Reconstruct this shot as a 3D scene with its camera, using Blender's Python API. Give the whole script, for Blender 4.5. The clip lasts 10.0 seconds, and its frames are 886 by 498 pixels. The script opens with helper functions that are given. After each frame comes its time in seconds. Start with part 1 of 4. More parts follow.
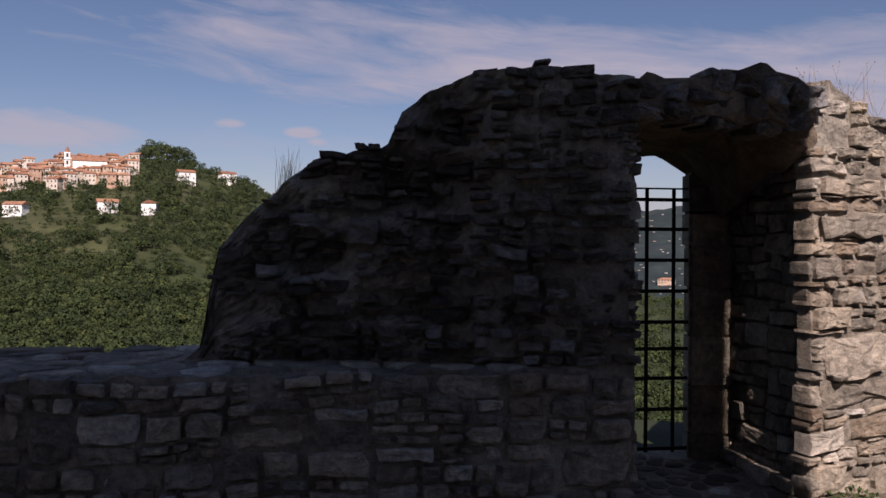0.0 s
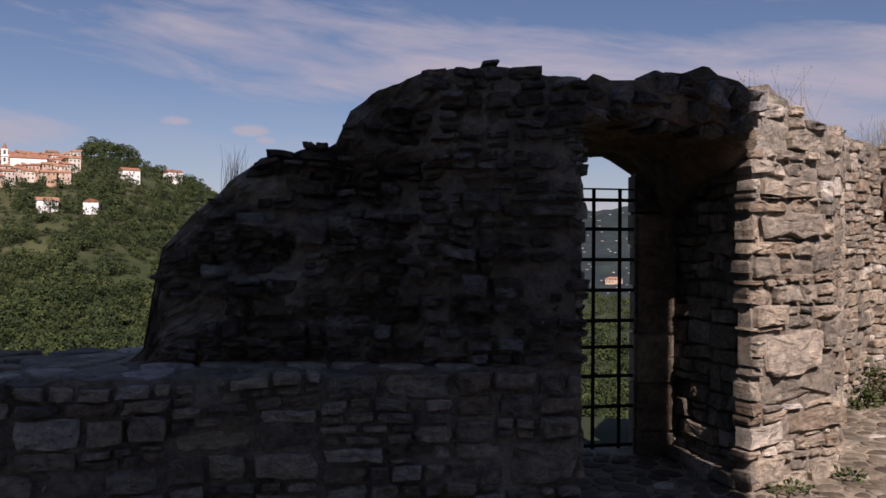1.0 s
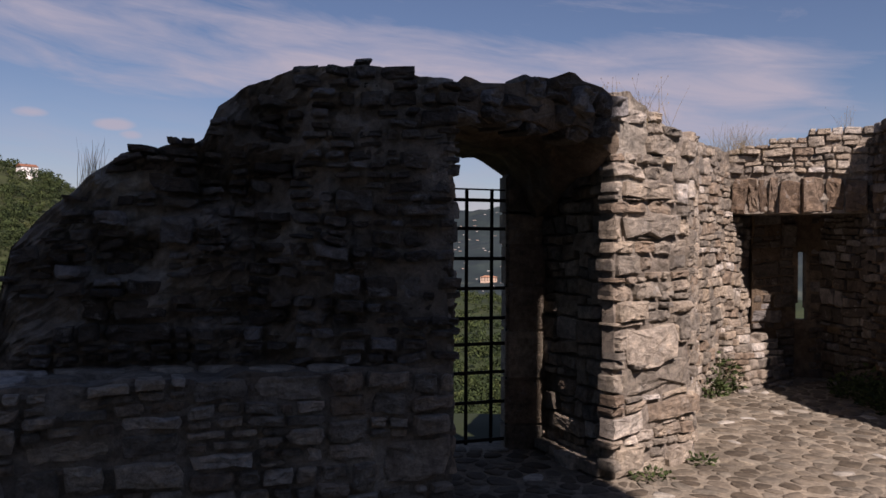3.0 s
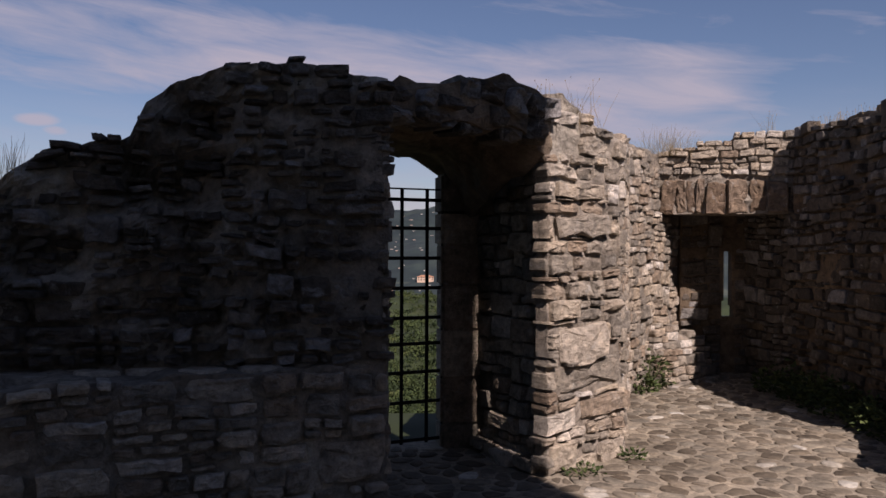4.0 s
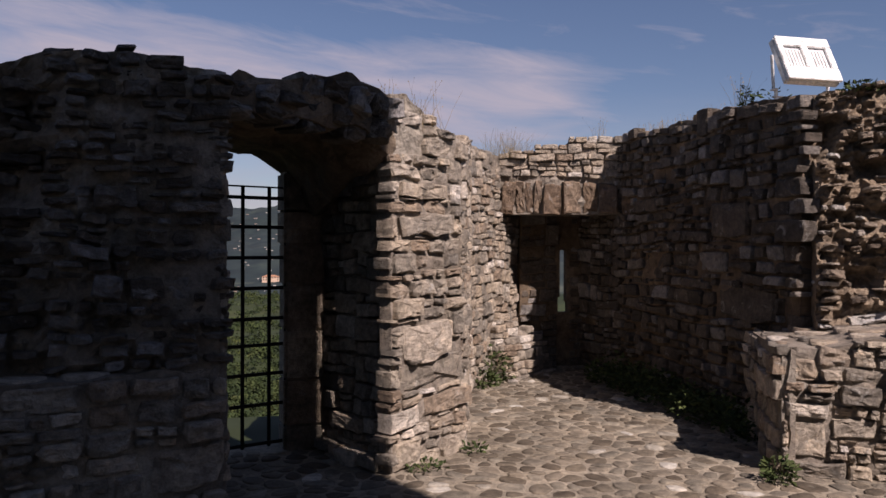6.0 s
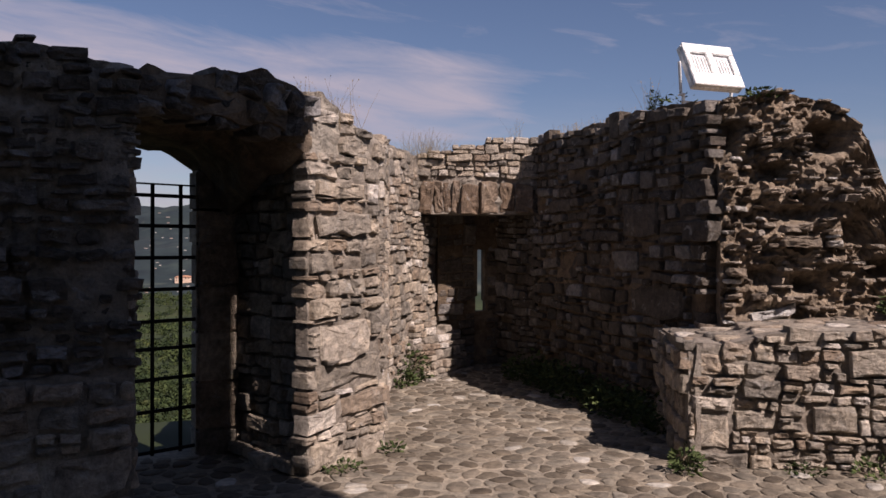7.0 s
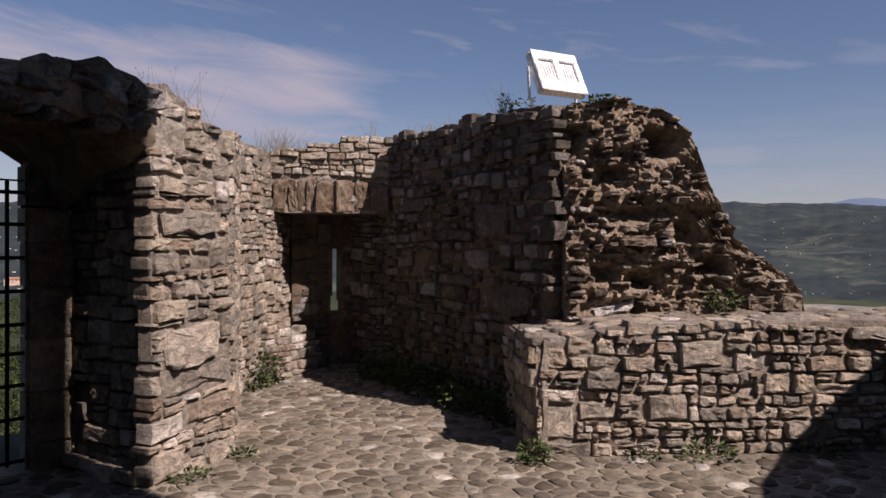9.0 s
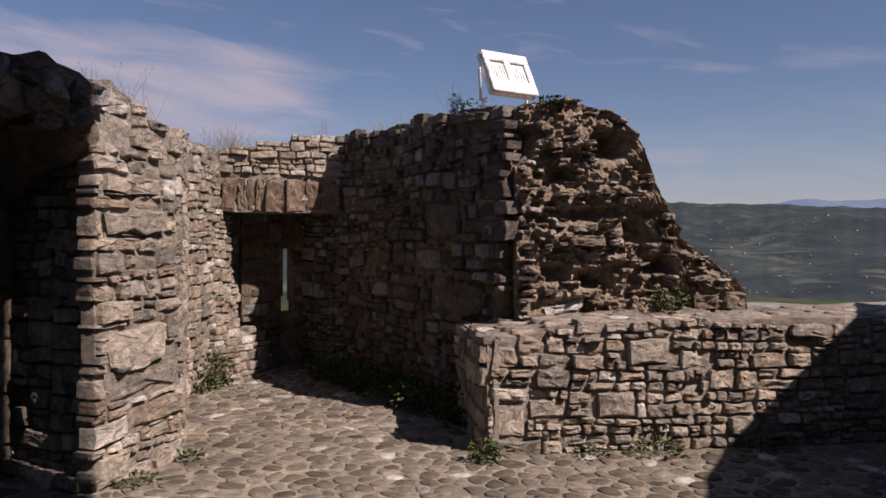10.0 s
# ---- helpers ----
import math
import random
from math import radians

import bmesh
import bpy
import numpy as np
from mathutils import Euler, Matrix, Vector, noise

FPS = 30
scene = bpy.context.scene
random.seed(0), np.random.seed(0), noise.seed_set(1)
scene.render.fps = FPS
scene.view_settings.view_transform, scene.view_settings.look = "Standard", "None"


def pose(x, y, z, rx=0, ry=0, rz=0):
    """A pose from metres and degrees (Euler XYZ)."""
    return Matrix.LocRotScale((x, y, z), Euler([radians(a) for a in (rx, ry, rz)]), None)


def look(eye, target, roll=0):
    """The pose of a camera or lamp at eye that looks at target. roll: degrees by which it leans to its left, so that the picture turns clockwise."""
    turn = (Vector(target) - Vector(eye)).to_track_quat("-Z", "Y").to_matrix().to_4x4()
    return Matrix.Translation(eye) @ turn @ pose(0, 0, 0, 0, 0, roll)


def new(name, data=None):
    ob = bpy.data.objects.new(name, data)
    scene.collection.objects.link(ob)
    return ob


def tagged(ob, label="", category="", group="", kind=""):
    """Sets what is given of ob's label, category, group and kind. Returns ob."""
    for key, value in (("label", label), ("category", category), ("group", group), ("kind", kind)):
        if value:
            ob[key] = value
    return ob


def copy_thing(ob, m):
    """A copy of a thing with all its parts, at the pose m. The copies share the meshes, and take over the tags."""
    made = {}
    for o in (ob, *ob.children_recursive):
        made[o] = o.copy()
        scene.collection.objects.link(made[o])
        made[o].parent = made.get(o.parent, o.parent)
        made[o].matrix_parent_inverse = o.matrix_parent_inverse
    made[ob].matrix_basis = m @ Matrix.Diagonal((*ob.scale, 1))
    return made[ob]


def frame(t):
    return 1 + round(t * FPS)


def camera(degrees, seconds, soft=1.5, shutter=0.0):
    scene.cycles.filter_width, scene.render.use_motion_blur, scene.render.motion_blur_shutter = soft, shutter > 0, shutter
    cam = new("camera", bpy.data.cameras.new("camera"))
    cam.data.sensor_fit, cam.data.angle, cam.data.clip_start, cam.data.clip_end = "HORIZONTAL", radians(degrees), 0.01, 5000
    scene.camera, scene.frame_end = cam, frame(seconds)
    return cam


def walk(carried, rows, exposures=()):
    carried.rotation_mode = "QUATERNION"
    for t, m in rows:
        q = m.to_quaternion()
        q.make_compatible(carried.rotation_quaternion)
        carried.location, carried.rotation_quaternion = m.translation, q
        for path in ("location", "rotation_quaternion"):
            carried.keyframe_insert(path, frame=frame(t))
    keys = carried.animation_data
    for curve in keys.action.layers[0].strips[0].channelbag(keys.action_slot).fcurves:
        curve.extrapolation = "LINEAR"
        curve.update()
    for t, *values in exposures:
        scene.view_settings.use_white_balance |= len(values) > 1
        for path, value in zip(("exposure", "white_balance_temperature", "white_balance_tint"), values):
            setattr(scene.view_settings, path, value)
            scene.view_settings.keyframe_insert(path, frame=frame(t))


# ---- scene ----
cam = camera(58.5, 10.0)
PATH = [
    (0.0, 0.053, 0.112, 1.501, 89.791, -0.342, -0.200),
    (0.5, 0.057, 0.112, 1.501, 89.791, -0.334, -1.800),
    (1.0, 0.061, 0.112, 1.501, 89.791, -0.324, -3.790),
    (1.5, 0.065, 0.111, 1.501, 89.790, -0.314, -5.730),
    (2.0, 0.070, 0.111, 1.501, 89.789, -0.302, -8.120),
    (2.5, 0.075, 0.110, 1.501, 89.787, -0.290, -10.400),
    (4.0, 0.089, 0.107, 1.501, 89.779, -0.257, -17.260),
    (4.5, 0.093, 0.105, 1.501, 89.775, -0.245, -19.640),
    (5.0, 0.099, 0.103, 1.501, 89.770, -0.232, -22.560),
    (5.5, 0.104, 0.100, 1.501, 89.765, -0.219, -25.350),
    (7.0, 0.120, 0.091, 1.501, 89.743, -0.180, -34.120),
    (7.5, 0.125, 0.088, 1.501, 89.736, -0.169, -36.770),
    (8.0, 0.130, 0.084, 1.501, 89.727, -0.157, -39.670),
    (8.5, 0.134, 0.081, 1.501, 89.719, -0.147, -42.180),
    (9.0, 0.137, 0.078, 1.501, 89.711, -0.138, -44.440),
    (9.5, 0.140, 0.075, 1.501, 89.704, -0.131, -46.440),
    (10.0, 0.142, 0.072, 1.501, 89.699, -0.126, -47.880),
]
walk(cam, [(r[0], pose(*r[1:])) for r in PATH], exposures=((0.0, 0.55, 6550, 27), (10.0, 0.55, 6550, 27)))

# ---- sun and sky ----
SUN_EL, SUN_AZ = 47.0, 172.0          # azimuth clockwise from +y
sun = new("sun", bpy.data.lights.new("sun", "SUN"))
sun.data.energy, sun.data.angle, sun.data.color = 5.0, radians(0.5), (1.0, 0.93, 0.82)
TO_SUN = Vector((math.sin(radians(SUN_AZ)) * math.cos(radians(SUN_EL)), math.cos(radians(SUN_AZ)) * math.cos(radians(SUN_EL)), math.sin(radians(SUN_EL))))
sun.matrix_world = look(TO_SUN * 60, (0, 0, 0))


def nodes_of(tree):
    def add(kind, **kw):
        n = tree.nodes.new(kind)
        for k, v in kw.items():
            n.inputs[k.replace("_", " ")].default_value = v
        return n
    return add


def ramp(tree, fac, stops, mode="LINEAR"):
    n = tree.nodes.new("ShaderNodeValToRGB")
    n.color_ramp.interpolation = mode
    while len(n.color_ramp.elements) < len(stops):
        n.color_ramp.elements.new(0.5)
    for e, (p, c) in zip(n.color_ramp.elements, stops):
        e.position = p
        e.color = (*c, 1) if len(c) == 3 else (c[0], c[0], c[0], 1)
    tree.links.new(fac, n.inputs[0])
    return n.outputs[0]


def mixc(tree, fac, a, b, mode="MIX"):
    n = tree.nodes.new("ShaderNodeMix")
    n.data_type, n.blend_type = "RGBA", mode
    for sock, v in ((n.inputs[0], fac), (n.inputs[6], a), (n.inputs[7], b)):
        if isinstance(v, (int, float)):
            sock.default_value = v
        elif isinstance(v, tuple):
            sock.default_value = (*v, 1)
        else:
            tree.links.new(v, sock)
    return n.outputs[2]


def maths(tree, op, a, b=0.0):
    n = tree.nodes.new("ShaderNodeMath")
    n.operation = op
    for sock, v in ((n.inputs[0], a), (n.inputs[1], b)):
        if isinstance(v, (int, float)):
            sock.default_value = v
        else:
            tree.links.new(v, sock)
    return n.outputs[0]


def make_world():
    w = bpy.data.worlds.new("sky")
    scene.world = w
    w.use_nodes = True
    t = w.node_tree
    t.nodes.clear()
    add = nodes_of(t)
    sky = add("ShaderNodeTexSky")
    sky.sky_type, sky.sun_disc = "NISHITA", False
    sky.sun_elevation, sky.sun_rotation = radians(SUN_EL), radians(SUN_AZ)
    sky.air_density, sky.dust_density, sky.ozone_density = 1.0, 0.25, 3.5
    # a long streak of high cloud over the north, thin wisps elsewhere, pale air near the horizon
    geo = add("ShaderNodeTexCoord")
    sep = add("ShaderNodeSeparateXYZ")
    t.links.new(geo.outputs["Generated"], sep.inputs[0])
    az = maths(t, "MULTIPLY", maths(t, "ARCTAN2", sep.outputs[0], sep.outputs[1]), 57.2958)
    el = maths(t, "MULTIPLY", maths(t, "ARCSINE", sep.outputs[2]), 57.2958)
    mid = maths(t, "SUBTRACT", 14.2, maths(t, "MULTIPLY", maths(t, "ADD", az, 16.0), 0.075))
    off = maths(t, "ABSOLUTE", maths(t, "SUBTRACT", el, mid))
    band = ramp(t, maths(t, "DIVIDE", off, 4.6), [(0.0, (1,)), (0.45, (0.8,)), (1.0, (0,))], "EASE")
    ends = ramp(t, maths(t, "DIVIDE", maths(t, "ADD", az, 60.0), 120.0), [(0.30, (0,)), (0.40, (0.75,)), (0.60, (1,)), (0.78, (0.95,)), (0.86, (0,))], "EASE")
    band = maths(t, "MULTIPLY", band, ends)
    comb = add("ShaderNodeCombineXYZ")
    t.links.new(maths(t, "MULTIPLY", az, 0.045), comb.inputs[0])
    t.links.new(maths(t, "ADD", maths(t, "MULTIPLY", el, 0.24), maths(t, "MULTIPLY", az, 0.03)), comb.inputs[1])
    fine = add("ShaderNodeTexNoise", Scale=2.6, Detail=8.0, Roughness=0.6, Distortion=0.5)
    big = add("ShaderNodeTexNoise", Scale=0.9, Detail=3.0, Roughness=0.5)
    t.links.new(comb.outputs[0], fine.inputs["Vector"]), t.links.new(comb.outputs[0], big.inputs["Vector"])
    n = maths(t, "ADD", maths(t, "MULTIPLY", fine.outputs[0], 0.6), maths(t, "MULTIPLY", big.outputs[0], 0.4))
    dense = ramp(t, maths(t, "ADD", n, maths(t, "MULTIPLY", band, 0.30)), [(0.56, (0,)), (0.86, (0.9,))])
    low = ramp(t, maths(t, "DIVIDE", el, 30.0), [(0.05, (0.55,)), (0.17, (0.28,)), (0.36, (0.0,))])
    wisp = maths(t, "MULTIPLY", ramp(t, n, [(0.40, (0.25,)), (0.66, (1.5,))]), low)
    puffs = 0.0
    for paz, pel, waz, wel, much in ((-27.0, 7.2, 7.0, 1.5, 0.75), (-15.0, 8.4, 1.3, 0.45, 0.8), (-9.9, 8.0, 1.5, 0.5, 0.8), (-8.8, 7.3, 1.0, 0.4, 0.7), (64.5, 6.2, 4.0, 0.9, 0.35), (74.0, 12.0, 4.0, 0.8, 0.2)):
        da = maths(t, "DIVIDE", maths(t, "SUBTRACT", az, paz), waz)
        de = maths(t, "DIVIDE", maths(t, "SUBTRACT", el, pel), wel)
        far = maths(t, "ADD", maths(t, "MULTIPLY", da, da), maths(t, "MULTIPLY", de, de))
        near = maths(t, "ADD", far, maths(t, "MULTIPLY", maths(t, "SUBTRACT", fine.outputs[0], 0.5), 2.4))
        puffs = maths(t, "MAXIMUM", puffs, ramp(t, near, [(0.0, (much,)), (1.0, (0.0,))], "EASE"))
    cover = maths(t, "MINIMUM", maths(t, "MAXIMUM", maths(t, "MAXIMUM", dense, wisp), puffs), 0.95)
    col = mixc(t, cover, sky.outputs[0], CLOUD_COL)
    bg = add("ShaderNodeBackground", Strength=SKY_STRENGTH)
    t.links.new(col, bg.inputs[0])
    out = add("ShaderNodeOutputWorld")
    t.links.new(bg.outputs[0], out.inputs[0])


SKY_STRENGTH = 0.047
CLOUD_COL = (6.3, 6.2, 6.9)
make_world()


# ---- materials ----
def material(name, stops, grain=9.0, spots=None, bump=0.4, rough=(0.75, 0.95), per="object", blotch=2.2, blotch_amt=0.5, metal=0.0, beds=0.0, relief=0.04):
    """Weathered surface: a tone per piece, blotches, grain, spots and relief."""
    m = bpy.data.materials.new(name)
    m.use_nodes = True
    t = m.node_tree
    bsdf = t.nodes["Principled BSDF"]
    add = nodes_of(t)
    pos = add("ShaderNodeNewGeometry").outputs["Position"]
    def noise_tex(scale, detail=5.0, rough_=0.6, dist=0.0):
        n = add("ShaderNodeTexNoise", Scale=scale, Detail=detail, Roughness=rough_, Distortion=dist)
        t.links.new(pos, n.inputs["Vector"])
        return n.outputs[0]
    if per == "object":
        pick = add("ShaderNodeObjectInfo").outputs["Random"]
    elif per == "island":
        pick = add("ShaderNodeNewGeometry").outputs["Random Per Island"]
    else:
        pick = ramp(t, noise_tex(blotch * 0.6, 3.0), [(0.3, (0,)), (0.7, (1,))])
    base = ramp(t, pick, stops)
    b = noise_tex(blotch, 4.0, 0.6, 0.4)
    base = mixc(t, blotch_amt, base, ramp(t, b, [(0.28, (0.38, 0.36, 0.34)), (0.5, (0.95, 0.95, 0.95)), (0.72, (1.45, 1.38, 1.28))]), "MULTIPLY")
    g = noise_tex(grain, 8.0, 0.72)
    base = mixc(t, 0.75, base, ramp(t, g, [(0.3, (0.32, 0.31, 0.29)), (0.5, (1, 1, 1)), (0.70, (1.7, 1.66, 1.6))]), "MULTIPLY")
    if spots:
        for scale, lo, hi, colour, amount in spots:
            f = ramp(t, noise_tex(scale, 6.0, 0.7, 0.8), [(lo, (0,)), (hi, (amount,))])
            base = mixc(t, f, base, colour)
    t.links.new(base, bsdf.inputs["Base Color"])
    t.links.new(ramp(t, g, [(0.3, (rough[0],)), (0.7, (rough[1],))]), bsdf.inputs["Roughness"])
    bsdf.inputs["Metallic"].default_value = metal
    bsdf.inputs["Specular IOR Level"].default_value = 0.25
    if bump:
        bp = add("ShaderNodeBump", Strength=bump, Distance=relief)
        h = maths(t, "ADD", g, maths(t, "MULTIPLY", noise_tex(grain * 3.5, 6.0, 0.7), 0.6))
        if beds:
            mp = add("ShaderNodeMapping")
            mp.inputs["Scale"].default_value = (1.0, 1.0, 5.0)
            t.links.new(pos, mp.inputs[0])
            lay = add("ShaderNodeTexNoise", Scale=grain * 0.8, Detail=5.0, Roughness=0.65)
            t.links.new(mp.outputs[0], lay.inputs["Vector"])
            h = maths(t, "ADD", h, maths(t, "MULTIPLY", lay.outputs[0], beds))
        t.links.new(h, bp.inputs["Height"])
        t.links.new(bp.outputs[0], bsdf.inputs["Normal"])
    return m


STONE_LOOK = dict(stops=[(0.0, (0.215, 0.192, 0.162)), (0.2, (0.270, 0.236, 0.193)), (0.4, (0.392, 0.339, 0.276)), (0.55, (0.262, 0.198, 0.144)), (0.7, (0.471, 0.403, 0.320)), (0.82, (0.385, 0.315, 0.238)), (0.95, (0.549, 0.498, 0.436)), (1.0, (0.614, 0.563, 0.506))],
                  grain=20.0, spots=[(9.0, 0.58, 0.68, (0.450, 0.432, 0.396), 0.55), (3.1, 0.60, 0.70, (0.054, 0.050, 0.041), 0.6), (4.0, 0.66, 0.74, (0.270, 0.144, 0.081), 0.5)], bump=0.9, beds=0.3, relief=0.045, blotch=7.0, blotch_amt=0.6)
STONE = material("rubble_stone", **STONE_LOOK)
STONE_REST = material("rubble_stone_joined", per="island", **STONE_LOOK)
# brown rubble with shade painted into it: upper left, niche, long wall, vault
SHADED_LOOK = dict(STONE_LOOK, stops=[(0.0, (0.070, 0.061, 0.053)), (0.3, (0.128, 0.107, 0.087)), (0.55, (0.099, 0.081, 0.065)), (0.8, (0.179, 0.160, 0.140)), (1.0, (0.272, 0.260, 0.254))])
SHADED_STONE = material("shaded_brown_rubble", **SHADED_LOOK)
SHADED_REST = material("shaded_brown_rubble_joined", per="island", **SHADED_LOOK)
BROWN_STONE = material("brown_arch_stone", **dict(STONE_LOOK, stops=[(0.0, (0.13, 0.092, 0.066)), (0.4, (0.20, 0.145, 0.10)), (0.75, (0.26, 0.20, 0.15)), (1.0, (0.17, 0.125, 0.09))]))
RUIN_LOOK = dict(STONE_LOOK, stops=[(0.0, (0.137, 0.108, 0.084)), (0.35, (0.231, 0.186, 0.140)), (0.7, (0.315, 0.261, 0.207)), (0.93, (0.378, 0.335, 0.286)), (1.0, (0.525, 0.508, 0.482))])
RUIN_STONE = material("tan_core_stone", **RUIN_LOOK)
RUIN_REST = material("tan_core_stone_joined", per="island", **RUIN_LOOK)
# tan core mortar, a lighter copy for the sunlit broken end
LIT_RUIN_CORE = material("tan_core_mortar_lit", [(0.0, (0.19, 0.145, 0.102)), (0.5, (0.27, 0.212, 0.153)), (1.0, (0.34, 0.28, 0.212))], grain=14.0, per="noise",
                     spots=[(5.0, 0.62, 0.7, (0.08, 0.062, 0.045), 0.6), (8.0, 0.62, 0.70, (0.40, 0.36, 0.30), 0.5)], bump=1.0)
MORTAR = material("old_lime_mortar", [(0.0, (0.178, 0.151, 0.117)), (0.5, (0.261, 0.224, 0.185)), (1.0, (0.344, 0.312, 0.262))], grain=16.0, per="noise",
                  spots=[(3.0, 0.58, 0.7, (0.063, 0.054, 0.041), 0.7)], bump=0.9)
# earthy core mortar, kept darker in colour for the walls in shade
SHADED_CORE = material("earthy_core_mortar_shaded", [(0.0, (0.10, 0.072, 0.048)), (0.5, (0.17, 0.125, 0.085)), (1.0, (0.25, 0.195, 0.14))], grain=14.0, per="noise",
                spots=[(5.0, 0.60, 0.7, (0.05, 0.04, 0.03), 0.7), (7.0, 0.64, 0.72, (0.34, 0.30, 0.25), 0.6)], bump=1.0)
COBBLE_LOOK = dict(stops=[(0.0, (0.075, 0.060, 0.044)), (0.3, (0.120, 0.100, 0.075)), (0.55, (0.165, 0.140, 0.108)), (0.75, (0.120, 0.106, 0.085)), (0.95, (0.225, 0.198, 0.155)), (1.0, (0.42, 0.40, 0.36))], grain=14.0,
                  spots=[(4.0, 0.62, 0.72, (0.090, 0.077, 0.054), 0.5), (7.0, 0.60, 0.70, (0.24, 0.215, 0.17), 0.5)], bump=0.55)
COBBLE = material("cobble_stone", **COBBLE_LOOK)
COBBLE_REST = material("cobble_stone_joined", per="island", **COBBLE_LOOK)
BED = material("cobble_mortar", [(0.0, (0.196, 0.167, 0.125)), (1.0, (0.287, 0.249, 0.196))], grain=22.0, per="noise", spots=[(2.5, 0.56, 0.68, (0.106, 0.091, 0.064), 0.6)], bump=0.6)
IRON = material("black_iron", [(0.0, (0.012, 0.012, 0.013)), (1.0, (0.03, 0.027, 0.025))], grain=30.0, per="noise", bump=0.2, rough=(0.5, 0.7), metal=0.6)
EARTH = material("hillside_ground", [(0.0, (0.014, 0.023, 0.008)), (0.5, (0.026, 0.036, 0.012)), (1.0, (0.055, 0.056, 0.026))], grain=0.05, per="noise", blotch=0.008, bump=0.0)
LEAF = material("tree_foliage", [(0.0, (0.010, 0.019, 0.006)), (0.35, (0.020, 0.033, 0.010)), (0.7, (0.033, 0.047, 0.013)), (1.0, (0.055, 0.062, 0.019))], grain=1.2, per="noise", blotch=0.16, blotch_amt=0.7, bump=0.0)
WEED = material("weed_leaf", [(0.0, (0.025, 0.042, 0.012)), (1.0, (0.065, 0.085, 0.028))], grain=20.0, per="island", bump=0.0)
STRAW = material("dry_grass", [(0.0, (0.16, 0.12, 0.06)), (1.0, (0.30, 0.23, 0.12))], grain=20.0, per="island", bump=0.0)
PLASTER = material("house_plaster", [(0.0, (0.52, 0.46, 0.39)), (0.3, (0.58, 0.53, 0.47)), (0.5, (0.42, 0.27, 0.19)), (0.7, (0.46, 0.34, 0.26)), (0.85, (0.55, 0.49, 0.42)), (1.0, (0.36, 0.29, 0.23))], grain=0.8, blotch=0.15, blotch_amt=0.3, bump=0.0)
WHITE = material("white_house_plaster", [(0.0, (0.75, 0.73, 0.70)), (1.0, (0.82, 0.80, 0.77))], grain=0.8, blotch=0.15, blotch_amt=0.25, bump=0.0)
TILE = material("terracotta_roof", [(0.0, (0.19, 0.085, 0.05)), (1.0, (0.30, 0.16, 0.10))], grain=1.2, blotch=0.3, bump=0.0)
DARKWIN = material("window_dark", [(0.0, (0.03, 0.03, 0.035)), (1.0, (0.06, 0.06, 0.06))], grain=1.0, bump=0.0, rough=(0.2, 0.3))
PAINT = material("white_painted_metal", [(0.0, (0.78, 0.78, 0.76)), (1.0, (0.82, 0.82, 0.80))], grain=12.0, blotch_amt=0.1, bump=0.05, rough=(0.4, 0.55))
GLASS = material("lamp_glass", [(0.0, (0.55, 0.56, 0.58)), (1.0, (0.6, 0.6, 0.62))], grain=40.0, blotch_amt=0.1, bump=0.1, rough=(0.1, 0.2))


# ---- building helpers ----
def mesh_object(name, verts, faces, mat, parent=None, smooth=False, at=(0, 0, 0)):
    me = bpy.data.meshes.new(name)
    me.from_pydata([tuple(v) for v in verts], [], faces)
    me.materials.append(mat)
    if smooth:
        me.polygons.foreach_set("use_smooth", [True] * len(me.polygons))
    me.update()
    ob = new(name, me)
    ob.location = at
    if parent:
        ob.parent = parent
    return ob


def part(name, bm, mat, parent=None, label="", smooth=False):
    bmesh.ops.recalc_face_normals(bm, faces=bm.faces)
    me = bpy.data.meshes.new(name)
    bm.to_mesh(me)
    bm.free()
    me.materials.append(mat)
    if smooth:
        me.polygons.foreach_set("use_smooth", [True] * len(me.polygons))
    ob = new(name, me)
    if parent:
        ob.parent = parent
    if label:
        tagged(ob, label)
    return ob


def box(bm, size, m, bevel=0.0):
    made = bmesh.ops.create_cube(bm, size=1, matrix=m @ Matrix.Diagonal((*size, 1)))
    if bevel:
        edges = list({e for v in made["verts"] for e in v.link_edges})
        bmesh.ops.bevel(bm, geom=edges, offset=bevel, segments=2, affect="EDGES")


def n1(x, y, z=0.0):
    return noise.noise(Vector((x, y, z)))


def lerp_profile(pts):
    xs, ys = [p[0] for p in pts], [p[1] for p in pts]
    return lambda u: float(np.interp(u, xs, ys))


class Face:
    """A wall face over the plan line a-b, seen from the side that n points to."""
    def __init__(self, a, b, flip=1):
        self.a, self.b = Vector((*a, 0)), Vector((*b, 0))
        self.len = (self.b - self.a).length
        self.d = (self.b - self.a).normalized()
        self.n = Vector((self.d.y, -self.d.x, 0)) * flip

    def at(self, u, z, out=0.0):
        p = self.a + self.d * u + self.n * out
        return Vector((p.x, p.y, z))


